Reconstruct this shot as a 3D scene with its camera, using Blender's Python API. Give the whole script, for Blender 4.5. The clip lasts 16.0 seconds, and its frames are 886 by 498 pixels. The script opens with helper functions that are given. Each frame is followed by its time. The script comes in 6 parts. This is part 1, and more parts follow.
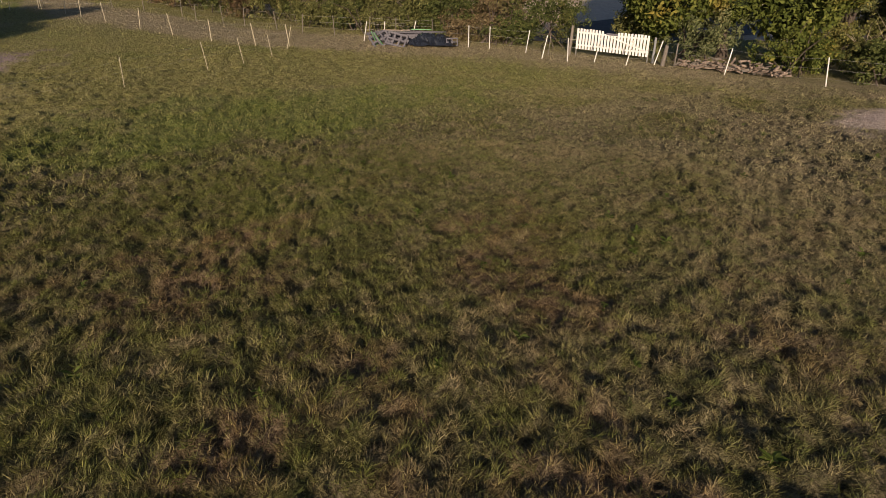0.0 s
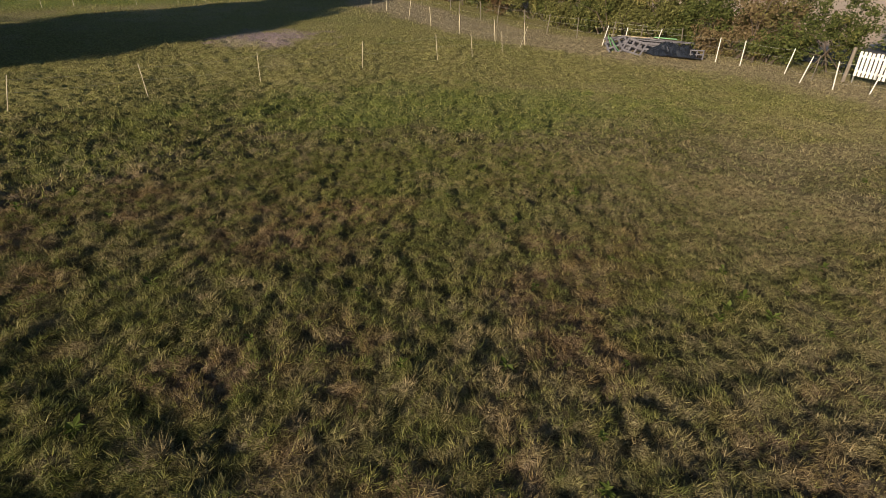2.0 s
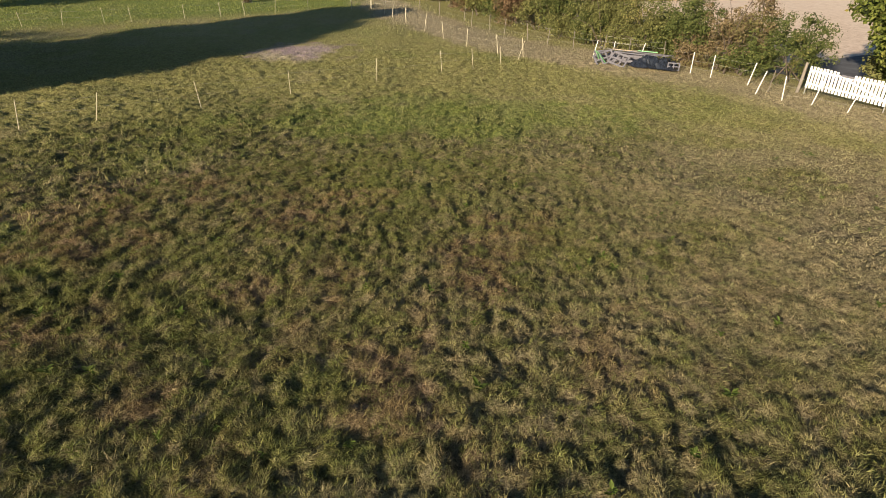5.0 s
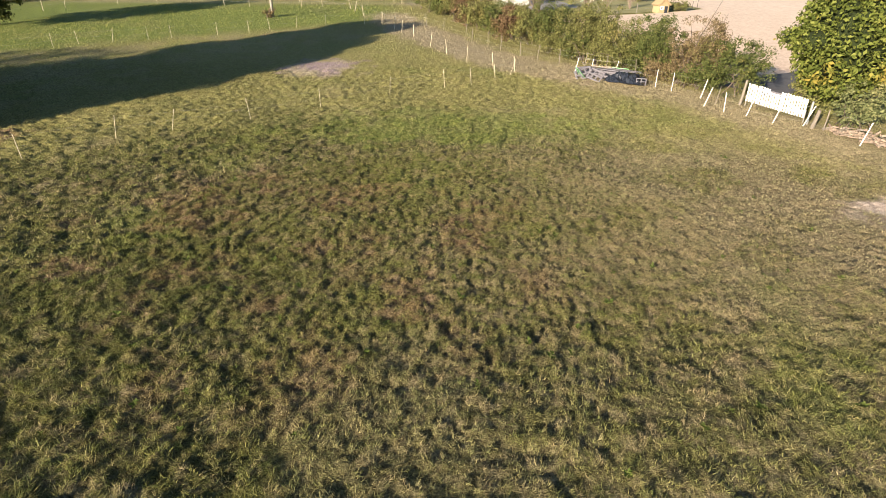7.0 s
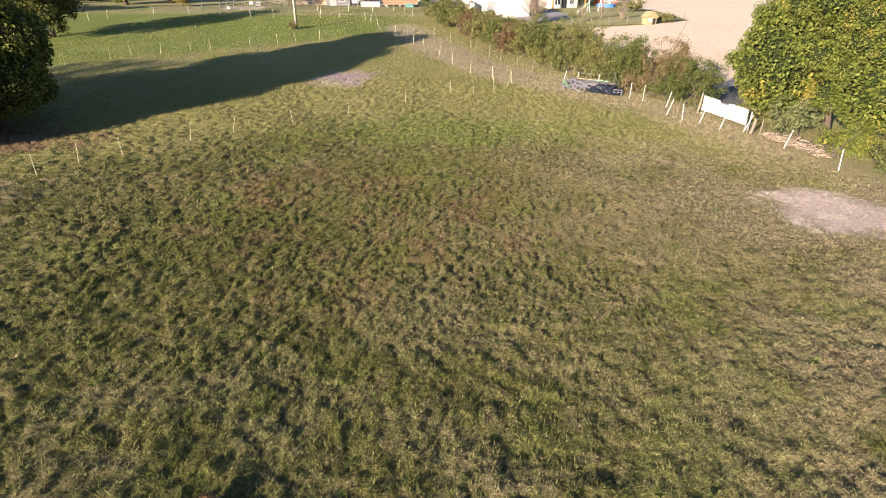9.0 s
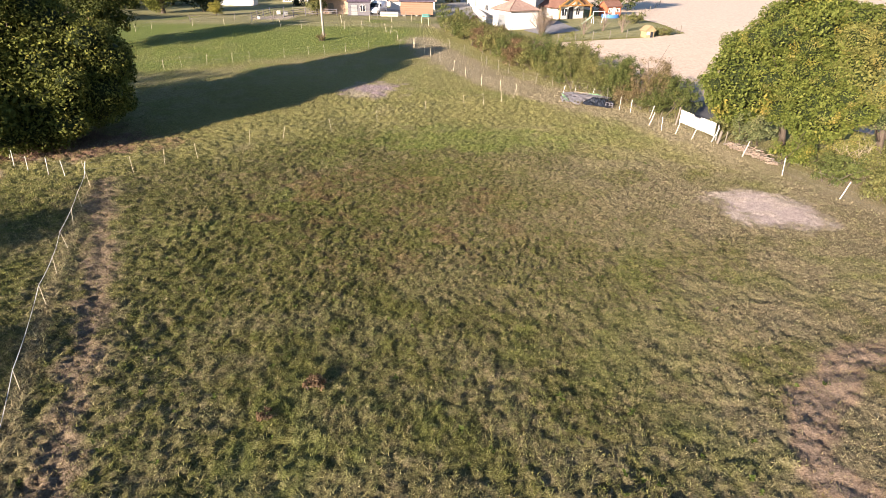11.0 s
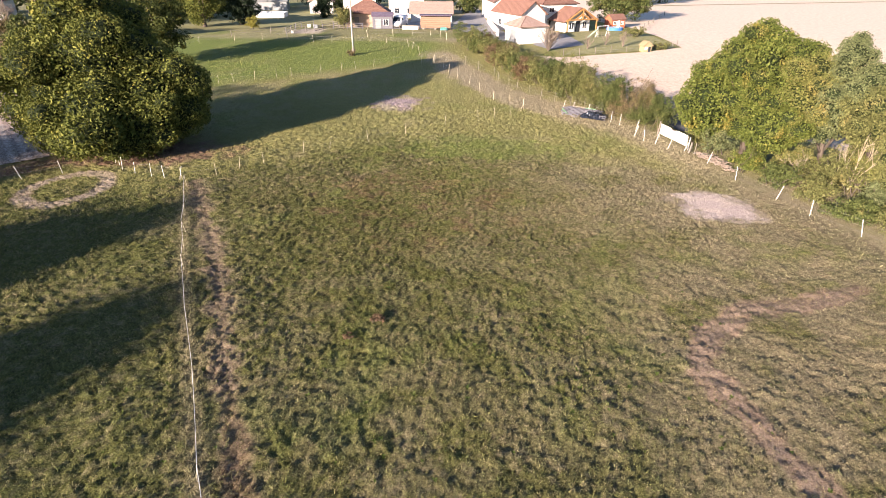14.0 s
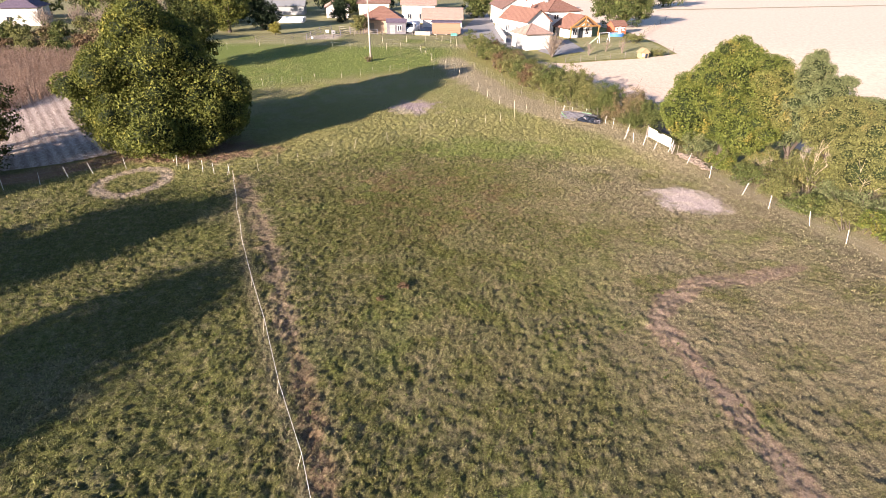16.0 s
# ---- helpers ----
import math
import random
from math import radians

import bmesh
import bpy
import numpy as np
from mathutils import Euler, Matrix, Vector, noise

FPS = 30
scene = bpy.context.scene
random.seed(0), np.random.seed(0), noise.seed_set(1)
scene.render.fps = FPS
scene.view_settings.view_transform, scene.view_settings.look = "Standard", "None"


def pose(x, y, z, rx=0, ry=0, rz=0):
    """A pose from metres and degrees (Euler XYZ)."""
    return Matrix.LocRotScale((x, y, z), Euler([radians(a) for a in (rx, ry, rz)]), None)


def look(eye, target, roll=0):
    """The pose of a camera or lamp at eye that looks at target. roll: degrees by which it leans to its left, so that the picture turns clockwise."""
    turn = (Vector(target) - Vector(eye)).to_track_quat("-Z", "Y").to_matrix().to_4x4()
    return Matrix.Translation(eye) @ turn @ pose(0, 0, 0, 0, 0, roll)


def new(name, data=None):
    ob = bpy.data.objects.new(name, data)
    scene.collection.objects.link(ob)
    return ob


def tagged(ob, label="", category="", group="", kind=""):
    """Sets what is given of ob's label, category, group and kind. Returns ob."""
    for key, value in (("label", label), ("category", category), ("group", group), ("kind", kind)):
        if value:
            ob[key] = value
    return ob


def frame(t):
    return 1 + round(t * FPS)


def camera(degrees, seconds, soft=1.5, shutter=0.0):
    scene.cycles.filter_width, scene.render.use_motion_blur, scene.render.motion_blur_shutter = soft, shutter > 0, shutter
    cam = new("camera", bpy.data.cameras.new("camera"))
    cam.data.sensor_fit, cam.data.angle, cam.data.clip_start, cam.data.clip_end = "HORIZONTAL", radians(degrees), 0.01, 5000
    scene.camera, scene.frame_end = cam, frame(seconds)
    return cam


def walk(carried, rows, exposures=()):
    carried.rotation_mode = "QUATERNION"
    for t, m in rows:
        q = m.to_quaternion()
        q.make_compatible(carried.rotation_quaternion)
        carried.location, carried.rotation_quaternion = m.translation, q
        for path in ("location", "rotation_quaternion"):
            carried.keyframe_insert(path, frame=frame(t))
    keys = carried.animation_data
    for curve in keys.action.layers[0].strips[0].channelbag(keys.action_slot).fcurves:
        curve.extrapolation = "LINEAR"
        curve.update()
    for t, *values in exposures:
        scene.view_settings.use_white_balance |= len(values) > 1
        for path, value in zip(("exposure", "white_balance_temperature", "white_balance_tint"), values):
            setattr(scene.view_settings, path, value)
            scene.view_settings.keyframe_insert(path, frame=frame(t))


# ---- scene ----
cam = camera(76.9, 16.0, 0.35)
PATH = [
    (0, (-3.362, -6.574, 4.465), (-2.448, -5.037, 3.571), -0.2),
    (0.5, (-2.407, -6.919, 4.476), (-1.732, -5.261, 3.583), 0.2),
    (1, (-1.566, -7.108, 4.507), (-1.097, -5.382, 3.612), 0.7),
    (1.5, (-1.001, -7.195, 4.497), (-0.758, -5.424, 3.6), 1.3),
    (2, (-0.581, -7.314, 4.496), (-0.454, -5.532, 3.597), 1.4),
    (2.5, (-0.217, -7.561, 4.527), (-0.133, -5.777, 3.625), 1.2),
    (3, (0.093, -7.986, 4.65), (0.155, -6.203, 3.746), 1.2),
    (3.5, (0.346, -8.589, 4.862), (0.396, -6.807, 3.955), 1.1),
    (4, (0.567, -9.387, 5.179), (0.602, -7.607, 4.268), 1.1),
    (4.2, (0.629, -9.768, 5.318), (0.661, -7.987, 4.408), 1.0),
    (6.3, (0.877, -15.166, 7.283), (0.885, -13.387, 6.37), 0.6),
    (6.5, (0.919, -15.77, 7.462), (0.924, -13.99, 6.549), 0.6),
    (7, (0.938, -17.407, 8.058), (0.939, -15.628, 7.143), 0.5),
    (7.5, (0.992, -19.065, 8.63), (0.984, -17.288, 7.713), 0.4),
    (8, (1.011, -20.778, 9.193), (0.999, -19.001, 8.275), 0.4),
    (8.5, (0.985, -22.506, 9.75), (0.971, -20.73, 8.831), 0.5),
    (9, (0.914, -24.283, 10.307), (0.895, -22.507, 9.387), 0.5),
    (9.2, (0.913, -24.943, 10.499), (0.889, -23.168, 9.579), 0.6),
    (11.3, (0.688, -31.994, 13.305), (0.631, -30.222, 12.378), 0.6),
    (11.5, (0.678, -32.577, 13.495), (0.618, -30.805, 12.571), 0.5),
    (12, (0.678, -34.054, 14.128), (0.611, -32.282, 13.204), 0.5),
    (12.5, (0.648, -35.54, 14.775), (0.573, -33.768, 13.851), 0.5),
    (13, (0.628, -37.006, 15.42), (0.545, -35.235, 14.495), 0.5),
    (13.3, (0.609, -37.901, 15.804), (0.524, -36.131, 14.877), 0.6),
    (13.5, (0.605, -38.492, 16.01), (0.515, -36.723, 15.082), 0.5),
    (14, (0.632, -39.942, 16.637), (0.533, -38.175, 15.705), 0.5),
    (14.5, (0.617, -41.593, 17.242), (0.511, -39.827, 16.309), 0.5),
    (15, (0.626, -43.292, 17.871), (0.514, -41.528, 16.935), 0.5),
    (15.5, (0.668, -45.048, 18.504), (0.548, -43.285, 17.566), 0.5),
    (16, (0.683, -46.812, 19.083), (0.558, -45.05, 18.144), 0.5),
]
walk(cam, [(t, look(e, g, r)) for t, e, g, r in PATH], [(0.0, 0.22, 6750, 18), (1.5, 0.45, 6700, 13), (2.5, 0.6, 6750, 9), (4.2, 0.9, 6700, 8), (6.3, 1.56, 6540, 10), (9.0, 1.78, 6410, 14), (16.0, 1.96, 6120, 21)])

# ---- light ----
SUN_AZ = (0.595, 0.804)          # the way the shadows fall
SUN_EL = radians(14.5)
world = bpy.data.worlds.new("world")
scene.world = world
world.use_nodes = True
wt = world.node_tree
sky = wt.nodes.new("ShaderNodeTexSky")
sky.sky_type = "NISHITA"
sky.sun_disc = False
sky.sun_elevation = SUN_EL
sky.sun_rotation = math.atan2(-SUN_AZ[0], -SUN_AZ[1])
sky.air_density, sky.dust_density, sky.ozone_density = 1.0, 0.7, 2.6
wt.nodes["Background"].inputs["Strength"].default_value = 0.055
wt.links.new(sky.outputs[0], wt.nodes["Background"].inputs["Color"])
sun = new("sun", bpy.data.lights.new("sun", "SUN"))
sun.data.energy, sun.data.angle, sun.data.color = 5.0, radians(0.6), (1.0, 0.83, 0.62)
sun.matrix_world = look((0, 0, 60), (SUN_AZ[0], SUN_AZ[1], 60 - math.tan(SUN_EL)))

# ---- materials ----


class Nodes:
    """Short names for the shader nodes in use."""

    def __init__(self, name):
        self.mat = bpy.data.materials.new(name)
        self.mat.use_nodes = True
        self.t = self.mat.node_tree
        self.bsdf = self.t.nodes["Principled BSDF"]
        self.out = self.t.nodes["Material Output"]
        self.bsdf.inputs["Specular IOR Level"].default_value = 0.25

    def put(self, socket, value):
        if isinstance(value, bpy.types.NodeSocket):
            self.t.links.new(value, socket)
        elif isinstance(value, tuple) and len(value) == 3 and socket.type == "RGBA":
            socket.default_value = (*value, 1)
        else:
            socket.default_value = value

    def where(self):
        return self.t.nodes.new("ShaderNodeNewGeometry").outputs["Position"]

    def local(self):
        return self.t.nodes.new("ShaderNodeTexCoord").outputs["Object"]

    def island(self):
        return self.t.nodes.new("ShaderNodeNewGeometry").outputs["Random Per Island"]

    def each(self):
        return self.t.nodes.new("ShaderNodeObjectInfo").outputs["Random"]

    def attr(self, name):
        n = self.t.nodes.new("ShaderNodeAttribute")
        n.attribute_name = name
        return n.outputs["Fac"]

    def noise(self, vec, scale, detail=3.0, rough=0.55):
        n = self.t.nodes.new("ShaderNodeTexNoise")
        self.put(n.inputs["Vector"], vec)
        n.inputs["Scale"].default_value, n.inputs["Detail"].default_value = scale, detail
        n.inputs["Roughness"].default_value = rough
        return n.outputs["Fac"]

    def scaled(self, vec, s):
        n = self.t.nodes.new("ShaderNodeMapping")
        self.put(n.inputs["Vector"], vec)
        n.inputs["Scale"].default_value = s
        return n.outputs[0]

    def math(self, op, a, b=0.0, c=0.0):
        n = self.t.nodes.new("ShaderNodeMath")
        n.operation = op
        for i, v in enumerate((a, b, c)):
            self.put(n.inputs[i], v)
        return n.outputs[0]

    def ramp(self, fac, *stops):
        n = self.t.nodes.new("ShaderNodeValToRGB")
        self.put(n.inputs[0], fac)
        e = n.color_ramp.elements
        while len(e) < len(stops):
            e.new(0.5)
        for k, (p, c) in zip(e, stops):
            k.position = p
            k.color = (*c, 1) if isinstance(c, tuple) else (c, c, c, 1)
        return n.outputs[0]

    def mix(self, fac, a, b, mode="MIX"):
        n = self.t.nodes.new("ShaderNodeMix")
        n.data_type, n.blend_type = "RGBA", mode
        self.put(n.inputs[0], fac)
        self.put(n.inputs[6], a)
        self.put(n.inputs[7], b)
        return n.outputs[2]

    def bump(self, height, strength=0.4, distance=0.02):
        n = self.t.nodes.new("ShaderNodeBump")
        n.inputs["Strength"].default_value, n.inputs["Distance"].default_value = strength, distance
        self.put(n.inputs["Height"], height)
        self.put(self.bsdf.inputs["Normal"], n.outputs[0])

    def done(self, colour, rough=0.8, metal=0.0):
        self.put(self.bsdf.inputs["Base Color"], colour)
        self.put(self.bsdf.inputs["Roughness"], rough)
        self.bsdf.inputs["Metallic"].default_value = metal
        return self.mat

    def leafy(self, colour, through_share=0.3, rough=0.55):
        """A thin leaf: light also comes through it."""
        self.done(colour, rough)
        tr = self.t.nodes.new("ShaderNodeBsdfTranslucent")
        self.put(tr.inputs[0], colour)
        m = self.t.nodes.new("ShaderNodeMixShader")
        m.inputs[0].default_value = through_share
        self.t.links.new(self.bsdf.outputs[0], m.inputs[1])
        self.t.links.new(tr.outputs[0], m.inputs[2])
        self.t.links.new(m.outputs[0], self.out.inputs[0])
        return self.mat


def ground_material():
    n = Nodes("meadow_soil_and_grass")
    p = n.where()
    fibre = n.math("MAXIMUM", n.noise(n.scaled(p, (1.0, 0.30, 0.6)), 34.0, 3.0, 0.65), n.noise(n.scaled(p, (0.30, 1.0, 0.6)), 30.0, 3.0, 0.65))
    fine = n.math("ADD", n.math("MULTIPLY", n.noise(p, 9.0, 6.0, 0.72), 0.55), n.math("MULTIPLY", fibre, 0.45))
    clump = n.noise(p, 1.6, 4.0, 0.6)
    big = n.noise(p, 0.12, 3.0)
    own = n.attr("tone")
    turf = n.ramp(fine, (0.42, (0.030, 0.031, 0.010)), (0.53, (0.090, 0.090, 0.025)), (0.65, (0.19, 0.185, 0.058)))
    dry = n.ramp(fine, (0.42, (0.075, 0.058, 0.034)), (0.53, (0.20, 0.165, 0.098)), (0.65, (0.38, 0.325, 0.205)))
    k = n.math("ADD", n.math("ADD", n.math("MULTIPLY", clump, 0.45), n.math("MULTIPLY", big, 0.40)), n.math("MULTIPLY", own, 0.16))
    mixed = n.mix(n.ramp(k, (0.43, 0.0), (0.62, 0.85)), turf, dry)
    short = n.ramp(fine, (0.40, (0.088, 0.082, 0.027)), (0.53, (0.25, 0.236, 0.082)), (0.66, (0.43, 0.40, 0.17)))
    mixed = n.mix(n.attr("short"), mixed, short)
    pale = n.ramp(fine, (0.40, (0.15, 0.12, 0.075)), (0.53, (0.33, 0.275, 0.175)), (0.65, (0.47, 0.405, 0.27)))
    mixed = n.mix(n.attr("dry"), mixed, n.mix(n.attr("short"), dry, pale))
    fresh = n.ramp(fine, (0.40, (0.055, 0.074, 0.015)), (0.53, (0.135, 0.180, 0.036)), (0.66, (0.24, 0.28, 0.08)))
    mixed = n.mix(n.attr("lush"), mixed, fresh)
    soil = n.ramp(n.noise(p, 7.0, 8.0, 0.78), (0.30, (0.30, 0.225, 0.185)), (0.5, (0.56, 0.46, 0.395)), (0.70, (0.78, 0.69, 0.62)))
    mixed = n.mix(n.attr("bare"), mixed, soil)
    rust = n.ramp(fine, (0.40, (0.070, 0.042, 0.028)), (0.53, (0.21, 0.130, 0.088)), (0.66, (0.36, 0.245, 0.17)))
    mixed = n.mix(n.attr("litter"), mixed, rust)
    mauve = n.ramp(fine, (0.40, (0.13, 0.085, 0.125)), (0.53, (0.30, 0.215, 0.29)), (0.66, (0.48, 0.37, 0.46)))
    mixed = n.mix(n.attr("mauve"), mixed, mauve)
    n.bump(fine, 1.0, 0.17)
    return n.done(mixed, 0.95)


def blade_material():
    n = Nodes("grass_blades")
    p = n.where()
    r = n.island()
    clump = n.noise(p, 2.6, 3.0, 0.6)
    big = n.noise(p, 0.16, 3.0, 0.6)
    green = n.ramp(r, (0.0, (0.058, 0.068, 0.015)), (0.5, (0.138, 0.147, 0.036)), (1.0, (0.236, 0.230, 0.072)))
    straw = n.ramp(r, (0.0, (0.19, 0.142, 0.074)), (0.5, (0.285, 0.225, 0.122)), (1.0, (0.365, 0.30, 0.175)))
    bleached = n.ramp(r, (0.0, (0.25, 0.212, 0.122)), (0.5, (0.335, 0.287, 0.170)), (1.0, (0.41, 0.36, 0.222)))
    rust = n.ramp(r, (0.0, (0.11, 0.060, 0.028)), (0.6, (0.24, 0.140, 0.068)), (1.0, (0.34, 0.22, 0.115)))
    k = n.math("ADD", n.math("MULTIPLY", clump, 0.75), n.math("MULTIPLY", big, 0.55))
    c = n.mix(n.ramp(k, (0.65, 0.0), (0.83, 0.8)), green, straw)
    c = n.mix(n.math("MULTIPLY", n.attr("dry"), 0.82), c, bleached)
    lush = n.ramp(r, (0.0, (0.095, 0.118, 0.022)), (0.6, (0.18, 0.21, 0.042)), (1.0, (0.27, 0.285, 0.075)))
    c = n.mix(n.attr("lush"), c, lush)
    c = n.mix(n.math("MULTIPLY", n.attr("litter"), n.ramp(clump, (0.40, 0.0), (0.55, 1.0))), c, rust)
    even = n.ramp(r, (0.0, (0.14, 0.134, 0.044)), (0.5, (0.25, 0.238, 0.082)), (1.0, (0.35, 0.328, 0.132)))
    keep = n.math("SUBTRACT", 1.0, n.math("MAXIMUM", n.attr("dry"), n.math("MULTIPLY", n.attr("lush"), 0.8)))
    c = n.mix(n.math("MULTIPLY", n.math("MULTIPLY", n.attr("short"), 0.75), keep), c, even)
    c = n.mix(n.ramp(n.attr("tone"), (0.15, 0.75), (0.42, 0.0)), c, n.mix(0.7, c, (0.058, 0.085, 0.020)))
    c = n.mix(n.ramp(n.attr("tone"), (0.58, 0.0), (0.85, 0.8)), c, n.mix(n.math("MULTIPLY", n.attr("lush"), 0.85), straw, lush))
    c = n.mix(n.ramp(n.noise(p, 1.1, 3.0, 0.6), (0.56, 0.0), (0.68, 0.40)), c, lush)
    return n.leafy(c, 0.22, 0.55)


def leaf_material(name, dark, mid, light, accent=None, amount=0.0, through_share=0.25):
    n = Nodes(name)
    p = n.where()
    c = n.ramp(n.island(), (0.0, dark), (0.55, mid), (1.0, light))
    c = n.mix(n.math("MULTIPLY", n.noise(p, 0.9, 2.0), 0.35), c, dark)
    if accent:
        spot = n.math("ADD", n.math("MULTIPLY", n.noise(p, 0.55, 3.0), 0.9), n.math("MULTIPLY", n.island(), 0.12))
        c = n.mix(n.ramp(spot, (0.62 - amount * 0.3, 0.0), (0.74 - amount * 0.3, 0.9)), c, accent)
    n.bsdf.inputs["Specular IOR Level"].default_value = 0.12
    return n.leafy(c, through_share, 0.7)


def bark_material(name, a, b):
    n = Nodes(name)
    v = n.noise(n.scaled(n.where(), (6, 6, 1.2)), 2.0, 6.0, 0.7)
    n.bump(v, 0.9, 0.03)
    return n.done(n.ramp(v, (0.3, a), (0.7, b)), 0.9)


def plain(name, colour, rough=0.7, metal=0.0, vary=0.25, scale=3.0, bump=0.15):
    """A painted, plastered or plastic surface with faint dirt and fine relief."""
    n = Nodes(name)
    p = n.local()
    dark = tuple(c * (1 - vary) for c in colour)
    c = n.mix(n.ramp(n.noise(p, scale, 5.0, 0.65), (0.35, 0.0), (0.7, 1.0)), colour, dark)
    c = n.mix(n.math("MULTIPLY", n.each(), 0.25), c, dark)
    n.bump(n.noise(p, scale * 12, 3.0), bump, 0.01)
    return n.done(c, rough, metal)


def wood(name, a, b, rough=0.8):
    n = Nodes(name)
    g = n.noise(n.scaled(n.local(), (14, 14, 1.5)), 1.5, 5.0, 0.7)
    c = n.mix(n.math("MULTIPLY", n.each(), 0.5), n.ramp(g, (0.3, a), (0.7, b)), a)
    n.bump(g, 0.5, 0.006)
    return n.done(c, rough)


def tiles_material(name, a, b, c):
    n = Nodes(name)
    p = n.local()
    w = n.t.nodes.new("ShaderNodeTexWave")
    w.wave_type, w.bands_direction = "BANDS", "Z"
    n.put(w.inputs["Vector"], p)
    w.inputs["Scale"].default_value = 2.2
    w.inputs["Distortion"].default_value = 0.3
    v = n.noise(p, 2.5, 6.0, 0.75)
    n.bump(w.outputs["Fac"], 0.8, 0.05)
    return n.done(n.mix(n.math("MULTIPLY", w.outputs["Fac"], 0.25), n.ramp(v, (0.3, a), (0.5, b), (0.72, c)), a), 0.85)


def field_material(name, a, b, c, stretch, scale=0.6):
    n = Nodes(name)
    p = n.where()
    v = n.noise(n.scaled(p, stretch), scale, 7.0, 0.7)
    f = n.noise(p, 0.05, 3.0)
    col = n.mix(n.math("MULTIPLY", f, 0.4), n.ramp(v, (0.3, a), (0.5, b), (0.72, c)), b)
    n.bump(v, 0.6, 0.08)
    return n.done(col, 0.95)


def harvested_material():
    """Dry stubble: browner, cloddy soil towards the hedge, pale straw further out."""
    n = Nodes("harvested_field")
    p = n.where()
    v = n.noise(n.scaled(p, (1.0, 0.55, 1.0)), 1.4, 8.0, 0.72)
    col = n.ramp(v, (0.3, (0.54, 0.42, 0.33)), (0.5, (0.65, 0.53, 0.42)), (0.72, (0.74, 0.63, 0.52)))
    sep = n.t.nodes.new("ShaderNodeSeparateXYZ")
    n.put(sep.inputs[0], p)
    out = n.math("ADD", n.math("ADD", n.math("MULTIPLY", sep.outputs[0], 0.6), n.math("MULTIPLY", sep.outputs[1], 0.5)), n.math("MULTIPLY", n.noise(p, 0.06, 4.0), 40.0))
    near = n.ramp(n.math("DIVIDE", out, 120.0), (0.42, 1.0), (0.72, 0.0))
    clods = n.noise(p, 2.6, 8.0, 0.8)
    soil = n.ramp(clods, (0.34, (0.26, 0.17, 0.125)), (0.47, (0.50, 0.38, 0.295)), (0.6, (0.66, 0.54, 0.44)))
    n.bump(clods, 0.35, 0.05)
    return n.done(n.mix(n.math("MULTIPLY", near, 0.8), col, soil), 0.95)


def stubble_material():
    """Cut stalks in drilled rows with brown soil between them."""
    n = Nodes("pale_stubble")
    p = n.where()
    sep = n.t.nodes.new("ShaderNodeSeparateXYZ")
    n.put(sep.inputs[0], p)
    across = n.math("ADD", sep.outputs[0], n.math("MULTIPLY", sep.outputs[1], 0.9))
    row = n.math("SINE", n.math("ADD", n.math("MULTIPLY", across, 4.4), n.math("MULTIPLY", n.noise(p, 0.8, 3.0), 2.0)))
    grain = n.noise(p, 6.0, 6.0, 0.75)
    k = n.math("ADD", n.math("MULTIPLY", row, 0.045), grain)
    n.bump(k, 0.9, 0.12)
    return n.done(n.ramp(k, (0.36, (0.15, 0.105, 0.085)), (0.5, (0.38, 0.30, 0.255)), (0.64, (0.66, 0.57, 0.50))), 0.95)


M_GROUND, M_BLADE = ground_material(), blade_material()
M_OAK = leaf_material("oak_leaves", (0.040, 0.050, 0.011), (0.108, 0.124, 0.025), (0.195, 0.20, 0.045), (0.23, 0.21, 0.042), 0.05, 0.12)
# near-black hull colour that stands in for the shade inside the crowns
M_CROWN_SHADE = bark_material("crown_shade", (0.008, 0.013, 0.003), (0.020, 0.030, 0.007))
M_OAK_DARK = leaf_material("oak_leaves_dark", (0.022, 0.030, 0.009), (0.06, 0.075, 0.018), (0.11, 0.12, 0.03), (0.20, 0.15, 0.03), 0.0)
M_MAPLE = leaf_material("maple_leaves", (0.046, 0.064, 0.013), (0.118, 0.143, 0.030), (0.205, 0.225, 0.058), (0.28, 0.22, 0.05), 0.06, 0.2)
M_TURNING = leaf_material("turning_leaves", (0.09, 0.095, 0.028), (0.18, 0.185, 0.056), (0.28, 0.27, 0.09), (0.30, 0.245, 0.08), 0.12)
M_WILLOW = leaf_material("willow_leaves", (0.075, 0.092, 0.040), (0.145, 0.165, 0.072), (0.235, 0.25, 0.12), (0.28, 0.265, 0.125), 0.05)
M_HEDGE = leaf_material("hedge_leaves", (0.042, 0.054, 0.018), (0.096, 0.118, 0.036), (0.165, 0.185, 0.06), (0.19, 0.165, 0.06), 0.08)
M_OLIVE = leaf_material("olive_leaves", (0.065, 0.070, 0.024), (0.155, 0.160, 0.056), (0.25, 0.25, 0.098), (0.27, 0.23, 0.09), 0.1)
M_DRYLEAF = leaf_material("drying_leaves", (0.09, 0.065, 0.035), (0.20, 0.155, 0.085), (0.30, 0.24, 0.14), (0.15, 0.15, 0.05), 0.2)
M_REDLEAF = leaf_material("reddish_leaves", (0.08, 0.052, 0.030), (0.16, 0.105, 0.062), (0.24, 0.165, 0.10), (0.13, 0.12, 0.04), 0.25)
M_WEED = leaf_material("weed_leaves", (0.04, 0.06, 0.012), (0.095, 0.13, 0.026), (0.17, 0.21, 0.055))
M_CONIFER = leaf_material("conifer_needles", (0.010, 0.018, 0.010), (0.025, 0.040, 0.020), (0.05, 0.07, 0.035))
M_YELLOW = leaf_material("yellow_leaves", (0.12, 0.11, 0.02), (0.26, 0.24, 0.05), (0.38, 0.34, 0.09))
